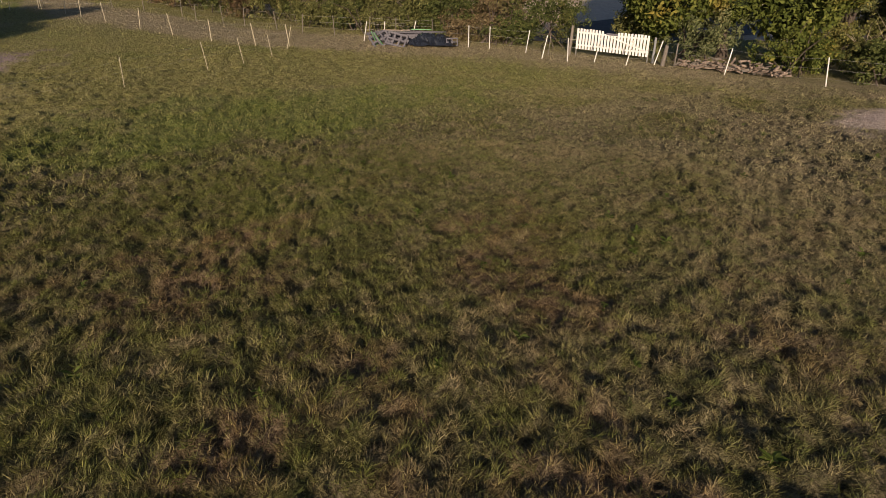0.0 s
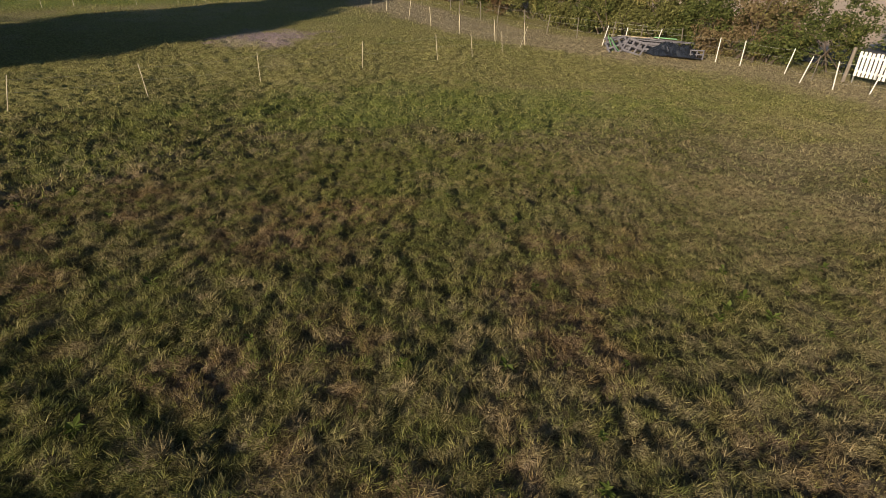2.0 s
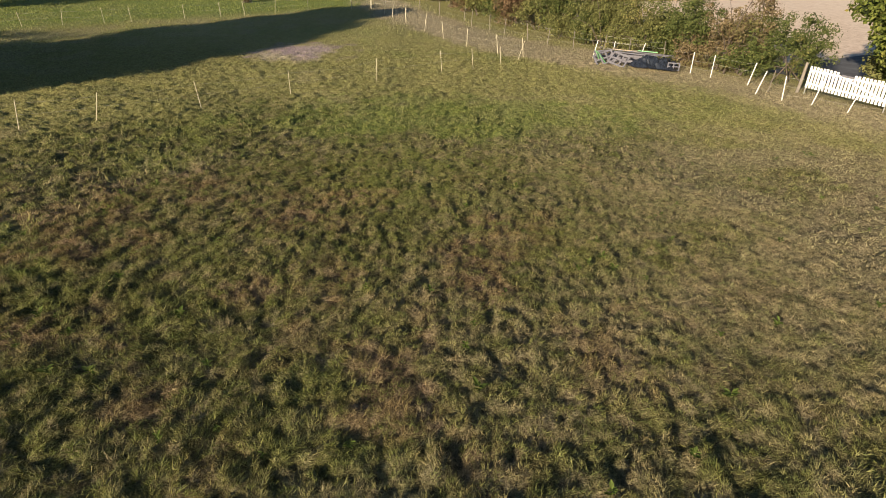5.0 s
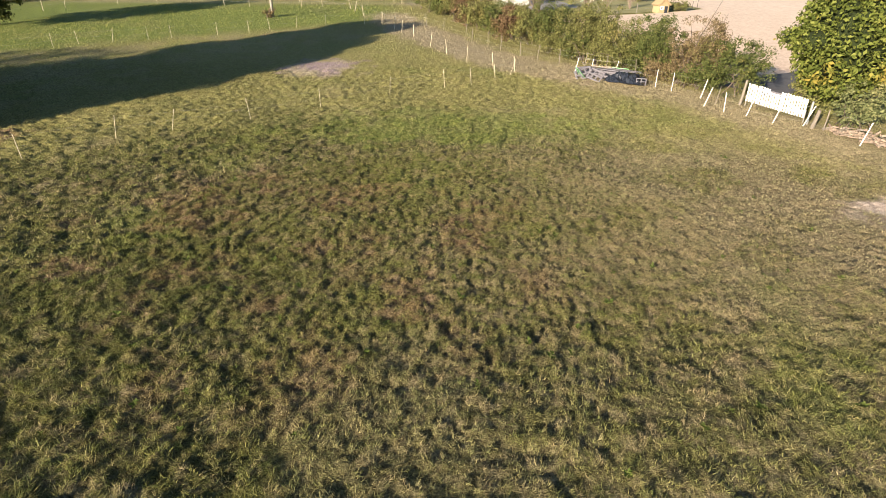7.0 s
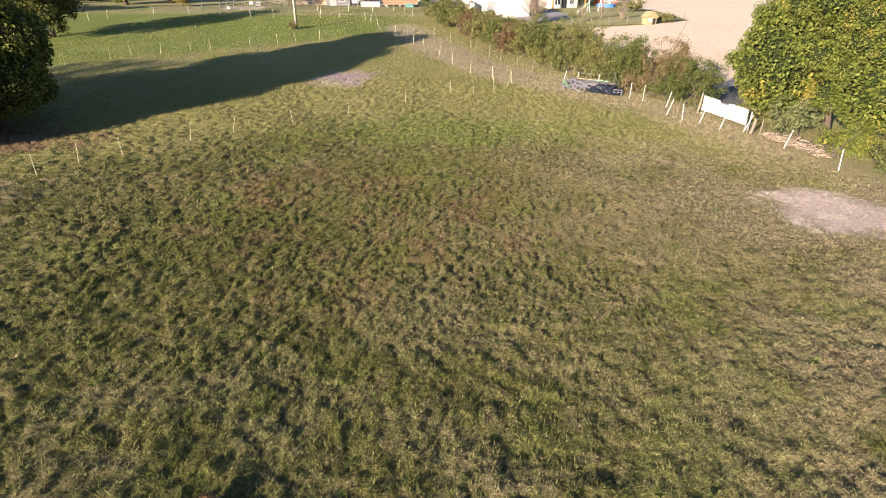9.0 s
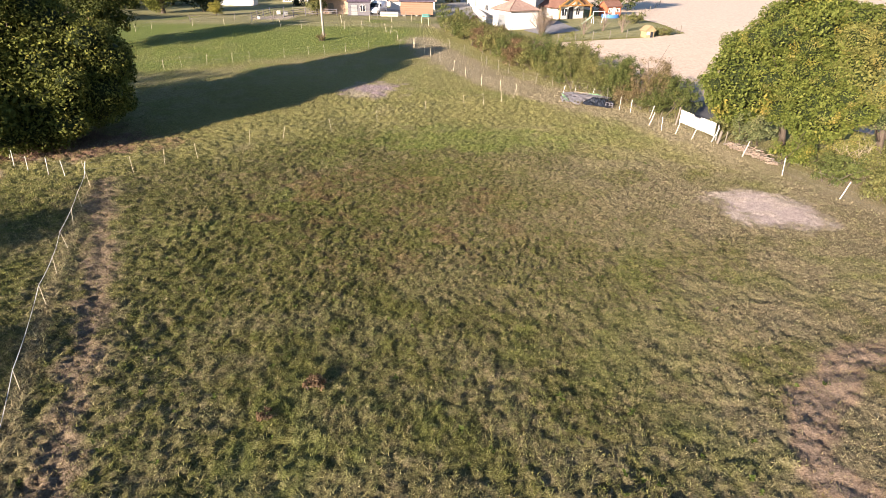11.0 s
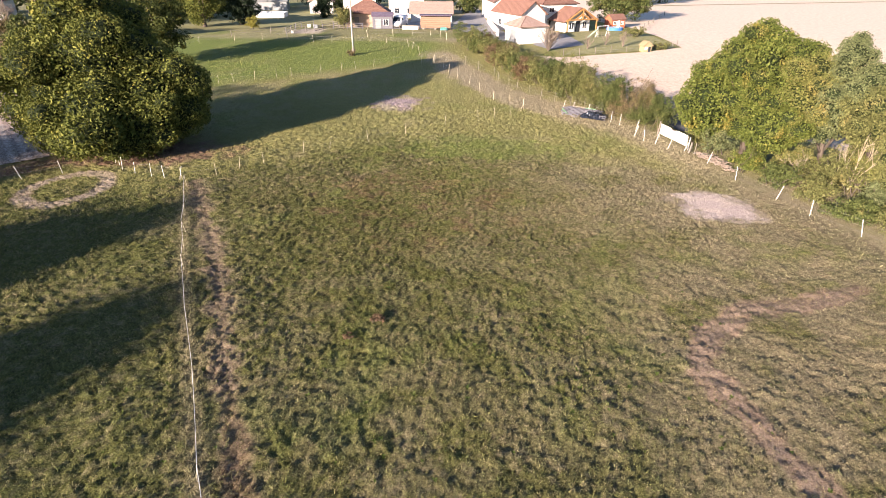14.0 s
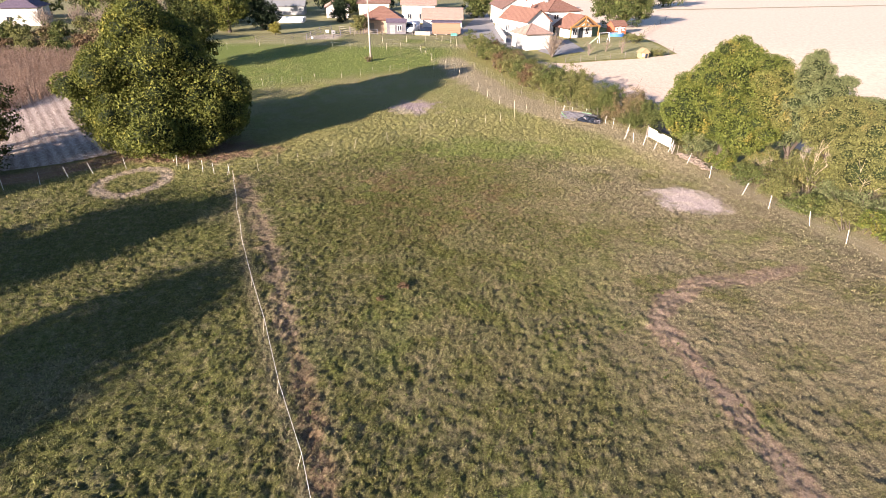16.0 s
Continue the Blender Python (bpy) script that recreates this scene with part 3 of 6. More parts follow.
def blades(name, count, region, size, width, seed, label):
    """Fine matted grass that hangs outwards over each tuft and flops with its neighbours."""
    r = np.random.RandomState(seed)
    x0, x1, y0, y1 = region[0]
    x, y = r.uniform(x0, x1, count), r.uniform(y0, y1, count)
    b, d, l, t = zones(x, y)
    top, ox, oy, own = tussocks(x, y)
    tuft, tx, ty, shade = tussocks(x, y, 0.125, 52)
    keep = (r.rand(count) < np.clip((0.12 + 0.5 * top + 0.75 * tuft) * (1 - 1.3 * b) * (1 - 0.15 * d), 0, 1)) & (meadow(x, y) > 0.3) & region[1](x, y)
    x, y, top, ox, oy, own, b, d, l, t, tuft, tx, ty, shade = (a[keep] for a in (x, y, top, ox, oy, own, b, d, l, t, tuft, tx, ty, shade))
    k = len(x)
    short = shortness(x, y)
    z = land(y) + relief(x, y, top) - 0.008
    rank = np.exp(-(near_line(x, y, TAPE_LINE) / 0.3) ** 2)
    ln = size * (0.35 + 0.45 * top + 0.85 * tuft) * r.uniform(0.5, 1.4, k) * (1 + 0.2 * l - 0.2 * d) * (1 - 0.3 * short) * (1 + 1.3 * rank) * (1 + 0.25 * rankness(x, y))
    flop = soft_noise(x, y, 0.5, seed) * math.tau * 1.5
    away = np.arctan2(oy + 2 * ty, ox + 2 * tx) + r.normal(0, 0.7, k)
    loose = r.uniform(0, math.tau, k)
    dx = 0.45 * np.cos(away) + 0.40 * np.cos(flop) + 0.55 * np.cos(loose)
    dy = 0.45 * np.sin(away) + 0.40 * np.sin(flop) + 0.55 * np.sin(loose)
    d3 = np.stack([dx, dy, r.uniform(0.0, 0.75, k) + 0.4 * tuft], 1)
    d3 /= np.linalg.norm(d3, axis=1)[:, None]
    spin = r.uniform(0, math.tau, k)
    side = np.stack([np.cos(spin), np.sin(spin), r.normal(0, 0.35, k)], 1) * (width * r.uniform(0.6, 1.4, k))[:, None]
    root = np.stack([x, y, z], 1)
    v = np.stack([root - side, root + side, root + d3 * ln[:, None]], 1)
    faces = [(np.arange(k) * 3)[:, None] + np.arange(3)[None, :]]
    tone = np.clip(0.45 * own + 0.35 * shade + 0.2 * soft_noise(x, y, 0.55, 44) - 0.05 * rankness(x, y), 0, 1)
    rep = np.repeat(np.arange(k), 3)
    ob = from_arrays(name, v.reshape(-1, 3), faces, M_BLADE, {"dry": d[rep], "lush": l[rep], "litter": t[rep], "short": short[rep], "tone": tone[rep]}, False)
    return tagged(ob, label, "grass", kind="stuff")


build_ground()
near_zone = lambda x, y: np.hypot((x - 0.3) / 9.5, (y - 0.0) / 8.0) < 1
fore_zone = lambda x, y: (~near_zone(x, y)) & (np.hypot((x - 0.8) / 13.0, (y + 8) / 11.5) < 1)
mid_zone = lambda x, y: (~near_zone(x, y)) & (~fore_zone(x, y)) & (np.hypot((x - 1) / 24, (y + 10) / 28) < 1)
far_zone = lambda x, y: np.hypot((x - 1) / 24, (y + 10) / 28) >= 1
turf_zone = lambda x, y: far_zone(x, y) & (x > -26) & (y > 4) & (y < 34)
side_zone = lambda x, y: far_zone(x, y) & (x > -37) & (x < -16) & (y > -36) & (y <= 4)
rest_zone = lambda x, y: far_zone(x, y) & ~turf_zone(x, y) & ~side_zone(x, y)
MATTED = "matted tufts of green and straw-coloured pasture grass"
blades("near_grass", 1000000, ((-9.5, 10, -8, 8), near_zone), 0.080, 0.0044, 61, MATTED)
blades("fore_grass", 1000000, ((-12.5, 14.5, -20, 4), fore_zone), 0.088, 0.0068, 65, MATTED)
blades("middle_grass", 1150000, ((-24, 26, -38, 18), mid_zone), 0.10, 0.0105, 62, MATTED)
blades("side_grass", 240000, ((-37, -16, -36, 4), side_zone), 0.12, 0.0165, 66, "rank tufts of pasture grass left ungrazed beside the tape fence")
blades("even_turf", 460000, ((-26, 26, 4, 34), turf_zone), 0.095, 0.0125, 64, "short even pasture turf beyond the rank grass")
blades("outer_grass", 420000, ((-62, 32, -44, 76), rest_zone), 0.15, 0.030, 63, "tufts of pasture grass towards the hedges")


def weeds():
    """Broad-leaved weeds standing out of the grass."""
    r = np.random.RandomState(81)
    n, per = 300, 12
    x, y = r.uniform(-14, 14, n), r.uniform(-30, 10, n)
    at = np.repeat(np.arange(n), per)
    k = len(at)
    a, ln = r.uniform(0, math.tau, k), r.uniform(0.05, 0.13, k) * r.uniform(0.6, 1.3, n)[at]
    root = np.stack([x[at], y[at], (land(y) + relief(x, y))[at] + 0.05 + r.uniform(0, 0.1, k)], 1)
    d = np.stack([np.cos(a), np.sin(a), r.uniform(0.1, 0.9, k)], 1) * ln[:, None]
    side = np.stack([-np.sin(a), np.cos(a), np.zeros(k)], 1) * (ln * 0.26)[:, None]
    v = np.stack([root, root + d * 0.5 + side, root + d * 1.0 - np.array([0, 0, 0.02]), root + d * 0.5 - side], 1).reshape(-1, 3)
    ob = from_arrays("weeds", v, [(np.arange(k) * 4)[:, None] + np.array([[0, 1, 2, 3]])], M_WEED)
    tagged(ob, "scattered bright green broad-leaved weeds", "weeds", kind="stuff")


weeds()
from mathutils import geometry

# ---- fields, road and gardens, laid on the land ----


def sheet(name, outline, material, lift, label, category):
    """A flat piece of land with that outline, following the slope."""
    bm = bmesh.new()
    corners = [bm.verts.new((x, y, 0)) for x, y in outline]
    for tri in geometry.tessellate_polygon([[Vector((x, y, 0)) for x, y in outline]]):
        bm.faces.new([corners[k] for k in tri])
    lo, hi = min(p[1] for p in outline), max(p[1] for p in outline)
    y = math.floor(max(lo, 2))
    while y < min(hi, 90):
        bmesh.ops.bisect_plane(bm, geom=bm.verts[:] + bm.edges[:] + bm.faces[:], plane_co=(0, y, 0), plane_no=(0, 1, 0))
        y += 1.5
    for v in bm.verts:
        v.co.z = float(land(v.co.y)) + lift
    bm.normal_update()
    bmesh.ops.reverse_faces(bm, faces=[f for f in bm.faces if f.normal.z < 0])
    return tagged(link(name, bm, material), label, category, kind="structure")


sheet("harvested_field", ((6.0, 53), (12.5, 38.5), (17.5, 31), (23, 26), (34, 18), (44, 0), (60, -30), (900, -60), (900, 700), (-60, 700), (10, 150), (34, 95), (36, 78), (36.5, 66), (29, 61.2), (14.5, 55.6), (5.5, 58)),
      M_HARVESTED, 0.03, "pale harvested field with dry stubble", "field")
sheet("road", ((20.6, 23.0), (22.4, 19.6), (27, 18.6), (40, 18.5), (62, 19.5), (110, 22), (110, 32), (60, 31), (40, 30.5), (30, 28.5), (24, 25.5)),
      M_ASPHALT, 0.07, "worn grey asphalt road behind the hedge", "road")
sheet("far_track", ((56, 156), (150, 191), (400, 240), (400, 244), (150, 194), (56, 158.6)), M_TRACK, 0.08, "grassy track across the harvested field", "track")
sheet("garden_lawn", ((17.5, 81), (19.2, 67), (14.6, 56.8), (28.8, 62.0), (35.5, 65.8), (34.5, 84), (24, 86)), M_LAWN, 0.06, "mown green garden lawn", "lawn")
sheet("terrace", ((10.5, 66.0), (13.0, 61.8), (19.6, 66.6), (18.0, 80.5), (14.5, 79)), M_DRIVE, 0.07, "grey paved terrace beside the white house", "terrace")
sheet("drive", ((-6.0, 88), (-3.0, 120), (-7, 160), (-1, 160), (2.6, 104), (7.2, 74), (6.6, 67.5), (2.0, 66.0), (-0.5, 78)), M_DRIVE, 0.06, "pale grey village road and drive", "road")
sheet("yard", ((-22, 84.5), (-6.0, 85.5), (-5.0, 104), (-22, 104)), M_DRIVE, 0.05, "grey gravel yard behind the meadow", "yard")
sheet("stubble_field", ((-35.8, 9.5), (-41.5, 3.6), (-60, -8), (-120, -40), (-160, 10), (-160, 60), (-75, 50), (-52, 30), (-40, 17)), M_STUBBLE, 0.06, "strip of pale cut stubble beside the oak", "field")
sheet("garden_left", ((-60, 78), (-30, 88), (-24, 118), (-70, 125), (-95, 92)), M_LAWN, 0.05, "shaded green garden lawn", "lawn")

# ---- trees and shrubs ----


def rand_dirs(r, n):
    d = r.normal(size=(n, 3))
    return d / np.linalg.norm(d, axis=1)[:, None]


def leaf_mesh(name, clumps, per, leaf, material, seed, parent, flat=0.75):
    """Leaves of four corners, strewn through the clumps (x, y, z, radius)."""
    r = np.random.RandomState(seed)
    clumps = np.asarray(clumps, float)
    at = np.repeat(np.arange(len(clumps)), per)
    k = len(at)
    d = rand_dirs(r, k)
    rr = r.rand(k) ** 0.38 * (0.8 + 0.35 * r.rand(k))
    p = clumps[at, :3] + d * (clumps[at, 3] * rr)[:, None] * np.array([1, 1, flat])
    n = d + 0.55 * rand_dirs(r, k) + np.array([0, 0, 0.3])
    n /= np.linalg.norm(n, axis=1)[:, None] + 1e-6
    a = np.cross(n, rand_dirs(r, k))
    a /= np.linalg.norm(a, axis=1)[:, None] + 1e-6
    b = np.cross(n, a)
    s = leaf * r.uniform(0.6, 1.35, k)[:, None]
    v = np.stack([p - a * s * 0.5, p + b * s * 0.33 + n * s * 0.10, p + a * s * 0.62, p - b * s * 0.33 + n * s * 0.10], 1).reshape(-1, 3)
    f = (np.arange(k) * 4)[:, None] + np.array([[0, 1, 2, 3]])
    ob = from_arrays(name, v, [f], material)
    ob.parent = parent
    return ob


def crown_clumps(r, lobes, n, size, inner=0.35, inset=0.0):
    """Clump centres over the uneven skin, and some inside, of the lobes (x, y, z, rx, ry, rz)."""
    lobes = np.asarray(lobes, float)
    weight = (lobes[:, 3] * lobes[:, 5])
    wanted, n = n, n * 4 if inset else n
    which = r.choice(len(lobes), n, p=weight / weight.sum())
    d = rand_dirs(r, n)
    rad = np.where(r.rand(n) < inner, r.uniform(0.2, 0.8, n), r.uniform(0.78, 1.04, n))
    big = size * r.uniform(0.55, 1.35, n)
    c = lobes[which, :3] + d * rad[:, None] * np.maximum(lobes[which, 3:] - inset * big[:, None], 0.3)
    c[:, 2] = np.maximum(c[:, 2], 0.25)
    if inset:                                          # only those that show outside the other lobes
        shown = np.ones(n, bool)
        for j in range(len(lobes)):
            shown &= ((((c - lobes[j, :3]) / lobes[j, 3:]) ** 2).sum(1) > 0.5) | (which == j)
        c, big = c[shown], big[shown]
    return np.column_stack([c, big])[:wanted]


def core_clumps(r, lobes, n, size):
    """Clumps deep inside the lobes, which close the crown."""
    lobes = np.asarray(lobes, float)
    weight = lobes[:, 3] * lobes[:, 4] * lobes[:, 5]
    which = r.choice(len(lobes), n, p=weight / weight.sum())
    c = lobes[which, :3] + rand_dirs(r, n) * (r.rand(n) ** 0.4 * 0.58)[:, None] * lobes[which, 3:]
    c[:, 2] = np.maximum(c[:, 2], 0.25)
    return np.column_stack([c, size * r.uniform(0.8, 1.2, n)])


def make_boughs(r, lobes, n, size):
    """Flattened leafy boughs that stand out of the crown's outline, with gaps between them."""
    lobes = np.asarray(lobes, float)
    weight = lobes[:, 3] * lobes[:, 5]
    out = []
    while len(out) < n:
        q = lobes[r.choice(len(lobes), p=weight / weight.sum())]
        d = rand_dirs(r, 1)[0]
        c = q[:3] + d * q[3:] * r.uniform(0.66, 0.87)
        if any((((c - o[:3]) / o[3:]) ** 2).sum() < 0.33 for o in lobes) or c[2] < 0.8:
            continue
        big = size * r.uniform(0.7, 1.3)
        out.append((c[0], c[1], c[2], big, big, big * 0.72))
    return out


def shade_hull_and_coat(lobes, scale, seed, leaf, material, parent):
    """A dense crown hull with shade in its colour, coated all over with leaves."""
    r = np.random.RandomState(seed + 7)
    bm = bmesh.new()
    coat = {True: [], False: []}
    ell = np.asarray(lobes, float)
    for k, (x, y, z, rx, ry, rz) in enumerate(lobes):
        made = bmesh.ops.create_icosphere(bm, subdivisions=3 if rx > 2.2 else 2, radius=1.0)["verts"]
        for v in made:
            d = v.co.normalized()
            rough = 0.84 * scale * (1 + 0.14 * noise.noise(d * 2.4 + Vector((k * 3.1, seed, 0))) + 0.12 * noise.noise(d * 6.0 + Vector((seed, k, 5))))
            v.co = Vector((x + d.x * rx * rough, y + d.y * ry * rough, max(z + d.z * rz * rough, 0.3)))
        inside = rx > 2.2
        leaf_size = leaf * 1.4 if inside else leaf
        n = int((1.9 if inside else 1.0) * 4 * math.pi * scale * scale * (rx + ry) * 0.5 * rz / (leaf_size * leaf_size * 0.35) * 0.9)
        d = rand_dirs(r, n)
        p = ell[k, :3] + d * ell[k, 3:] * (scale * r.uniform(0.98, 1.26, n))[:, None]
        buried = np.zeros(n, bool)
        for j in range(len(lobes)):
            if j != k:
                buried |= (((p - ell[j, :3]) / (ell[j, 3:] * scale)) ** 2).sum(1) < 0.9
        coat[inside].append(p[(~buried) & (p[:, 2] > 0.3)])
    # closed hull, its dark colour paints the shade seen between the leaves
    part("inner_crown", bm, M_CROWN_SHADE, parent, "", True)
    for inside, size in ((True, leaf * 1.4), (False, leaf)):
        if coat[inside]:
            p = np.concatenate(coat[inside])
            leaf_mesh("crown", np.column_stack([p, np.full(len(p), 0.22)]), 1, size, material, seed + 9, parent, 0.8)


def tree(name, x, y, trunk_r, trunk_h, lobes, clumps, per, leaf, clump_size, material, label, seed, category="tree", limbs=9, bark=None, group="", second=None, inner=0.35, skin=None):
    """A tapered trunk with limbs and a crown of leafy clumps."""
    r = np.random.RandomState(seed)
    root = empty(name, pose(x, y, float(land(y)) - 0.05), label, category, group)
    boughs = make_boughs(r, lobes, int(skin[0]), skin[1]) if skin else []
    c = crown_clumps(r, boughs or lobes, clumps, clump_size, inner, 0.3 if skin else 0.0)
    bm = bmesh.new()
    lean = r.uniform(-0.3, 0.3, 2)
    top = Vector((lean[0], lean[1], trunk_h))
    tube(bm, [(0, 0, 0), (0.03, 0.02, 0.25), top * 0.5, top], [trunk_r * 1.5, trunk_r * 1.1, trunk_r * 0.9, trunk_r * 0.65], 9)
    part("trunk", bm, bark or M_BARK, root, "", True)
    far = c[np.argsort(-c[:, 3])][: limbs * 3 : 3]
    for q in far:
        bm = bmesh.new()
        start = top * float(r.uniform(0.35, 1.0))
        end = Vector(q[:3])
        mid = start.lerp(end, 0.5) + Vector((float(r.uniform(-0.4, 0.4)), float(r.uniform(-0.4, 0.4)), float(r.uniform(0.1, 0.7))))
        tube(bm, [start, start.lerp(mid, 0.6), mid, end], [trunk_r * 0.42, trunk_r * 0.34, trunk_r * 0.24, trunk_r * 0.07], 6)
        part("limb", bm, bark or M_BARK, root, "", True)
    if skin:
        shade_hull_and_coat([(*q[:3], *(0.74 * v for v in q[3:])) for q in lobes] + boughs, 0.86, seed, leaf * 1.4, material, root)
    else:
        leaf_mesh("crown", core_clumps(r, lobes, clumps // 3, clump_size * 1.25), 28, leaf * 1.5, second[0] if second else material, seed + 3, root)
    if second:
        half = r.rand(len(c)) < second[1]
        leaf_mesh("crown", c[half], per, leaf, second[0], seed + 2, root, 0.8)
        c = c[~half]
    leaf_mesh("crown", c, per, leaf, material, seed + 1, root, 0.8)
    return root


def shrub(name, x, y, rx, ry, h, material, label, seed, clumps=60, per=70, leaf=0.11, stems=7, twigs=0, group="hedge bushes", clump=0.42, yaw=0.0, second=None):
    """Several stems from the ground and leafy clumps down to it."""
    r = np.random.RandomState(seed)
    root = empty(name, pose(x, y, float(land(y)) - 0.03, 0, 0, yaw), label, "shrub", group)
    lobes = [(0, 0, h * 0.45, rx, ry, h * 0.48)]
    for k in range(4):
        a, s = r.uniform(0, math.tau), r.uniform(0.4, 0.65)
        lobes.append((math.cos(a) * rx * 0.6, math.sin(a) * ry * 0.6, h * r.uniform(0.3, 0.68), rx * s, ry * s, h * 0.36))
    c = crown_clumps(r, lobes, clumps, clump, 0.3)
    for k in range(stems + twigs):
        bm = bmesh.new()
        q = c[r.randint(len(c))]
        far_out = 1.25 if k >= stems else 0.95
        end = Vector((q[0], q[1], min(q[2] + 0.2, h))) * far_out
        start = Vector((float(r.uniform(-0.5, 0.5)) * rx, float(r.uniform(-0.5, 0.5)) * ry, 0))
        mid = start.lerp(end, 0.45) + Vector((0, 0, h * 0.12))
        tube(bm, [start, mid, end], [0.045, 0.03, 0.008], 5)
        part("stem", bm, M_BARK, root)
    leaf_mesh("foliage", core_clumps(r, lobes, clumps // 3, clump * 1.1), 20, leaf * 1.6, material, seed + 3, root)
    if second:
        half = r.rand(len(c)) < second[1]
        leaf_mesh("foliage", c[half], per, leaf, second[0], seed + 2, root)
        c = c[~half]
    leaf_mesh("foliage", c, per, leaf, material, seed + 1, root)
    return root


def bare_shrub(x, y, h, spread, material, label, seed, branches=26, thick=0.0):
    """A leafless bush of forking branches."""
    r = np.random.RandomState(seed)
    root = empty("bare_shrub", pose(x, y, float(land(y)) - 0.03), label, "shrub")
    for k in range(branches):
        bm = bmesh.new()
        a, out = r.uniform(0, math.tau), r.uniform(0.15, 1.0)
        end = Vector((math.cos(a) * spread * out, math.sin(a) * spread * out, h * (1.05 - 0.45 * out) * float(r.uniform(0.75, 1.05))))
        mid = Vector((end.x * 0.35, end.y * 0.35, end.z * 0.5))
        thick = thick or 0.014 + 0.008 * h
        tube(bm, [(0, 0, 0), mid, end], [thick, thick * 0.7, thick * 0.22], 5)
        for j in range(5):
            s = mid.lerp(end, float(r.uniform(0.05, 0.85)))
            e = s + Vector((float(r.normal()) * spread * 0.22, float(r.normal()) * spread * 0.22, float(r.uniform(0.1, 0.32)) * h))
            tube(bm, [s, e], [thick * 0.4, thick * 0.13], 4)
        part("branch", bm, material, root)
    return root


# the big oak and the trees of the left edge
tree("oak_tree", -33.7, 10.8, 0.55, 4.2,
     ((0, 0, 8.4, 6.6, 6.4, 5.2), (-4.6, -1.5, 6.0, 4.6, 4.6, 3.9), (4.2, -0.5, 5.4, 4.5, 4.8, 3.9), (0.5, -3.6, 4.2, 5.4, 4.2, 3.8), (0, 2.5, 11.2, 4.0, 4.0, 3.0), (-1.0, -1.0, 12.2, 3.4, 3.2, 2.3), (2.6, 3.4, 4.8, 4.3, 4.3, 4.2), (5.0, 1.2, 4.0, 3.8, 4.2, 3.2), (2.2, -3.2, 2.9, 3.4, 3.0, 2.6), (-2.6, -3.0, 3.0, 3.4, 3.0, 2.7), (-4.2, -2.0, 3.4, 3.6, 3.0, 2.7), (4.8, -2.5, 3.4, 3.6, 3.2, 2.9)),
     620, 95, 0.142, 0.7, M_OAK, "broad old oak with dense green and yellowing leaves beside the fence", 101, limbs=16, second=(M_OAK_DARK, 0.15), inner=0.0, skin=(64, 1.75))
tree("field_tree", -52.0, 3.0, 0.45, 3.5, ((0, 0, 6.5, 7.0, 6.0, 4.6), (3.5, -1, 4.2, 4.4, 4.2, 3.4), (4.6, -2.4, 2.4, 4.0, 3.4, 2.3)), 290, 84, 0.23, 1.0, M_OAK_DARK,
     "broad dark green tree on the stubble edge", 102)
tree("field_tree", -47.5, 47.0, 0.4, 3.0, ((0, 0, 6.0, 4.4, 4.4, 4.2), (1.5, -2, 4.0, 3.4, 3.2, 3.0)), 150, 80, 0.3, 1.0, M_OAK_DARK, "dark green tree behind the oak", 103)
tree("field_tree", -50.2, -40.5, 0.4, 3.5, ((0, 0, 7.0, 5.6, 5.6, 4.9), (1.0, -0.7, 9.6, 3.0, 3.0, 3.0)), 170, 44, 0.5, 1.2, M_OAK_DARK, "tall green tree beside the lower meadow", 104)
tree("field_tree", -42.7, -54.9, 0.45, 3.5, ((0, 0, 7.0, 5.0, 5.0, 4.4), (-1.7, 1.25, 10.0, 2.7, 2.7, 2.7)), 170, 44, 0.5, 1.2, M_OAK_DARK, "tall green tree beside the lower meadow", 105)
tree("field_tree", -57.0, -21.0, 0.4, 2.6, ((0, 0, 5.4, 3.6, 3.6, 4.4),), 110, 34, 0.45, 1.1, M_OAK_DARK, "round green tree beside the stubble strip", 107)
tree("field_tree", -61.0, -17.7, 0.4, 2.6, ((0, 0, 5.4, 4.2, 4.2, 4.6),), 120, 34, 0.45, 1.1, M_OAK_DARK, "broad green tree beside the stubble strip", 108)

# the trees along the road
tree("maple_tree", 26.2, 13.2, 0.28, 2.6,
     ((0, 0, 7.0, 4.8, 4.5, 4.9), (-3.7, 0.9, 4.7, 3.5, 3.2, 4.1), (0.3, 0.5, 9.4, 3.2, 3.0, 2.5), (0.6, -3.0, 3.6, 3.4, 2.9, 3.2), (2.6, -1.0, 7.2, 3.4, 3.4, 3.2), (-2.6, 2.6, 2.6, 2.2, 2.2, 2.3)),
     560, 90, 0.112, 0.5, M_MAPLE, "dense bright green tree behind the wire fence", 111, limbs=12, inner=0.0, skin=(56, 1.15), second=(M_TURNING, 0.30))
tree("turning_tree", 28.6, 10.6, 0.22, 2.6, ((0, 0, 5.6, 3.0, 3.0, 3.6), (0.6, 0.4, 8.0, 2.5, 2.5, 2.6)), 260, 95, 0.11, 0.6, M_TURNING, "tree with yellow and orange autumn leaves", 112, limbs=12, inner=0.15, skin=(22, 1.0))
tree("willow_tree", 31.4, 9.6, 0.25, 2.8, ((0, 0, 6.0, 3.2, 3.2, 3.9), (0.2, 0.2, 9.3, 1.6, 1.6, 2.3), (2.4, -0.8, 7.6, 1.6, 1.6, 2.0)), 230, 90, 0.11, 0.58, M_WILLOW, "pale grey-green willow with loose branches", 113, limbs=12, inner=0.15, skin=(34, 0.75))
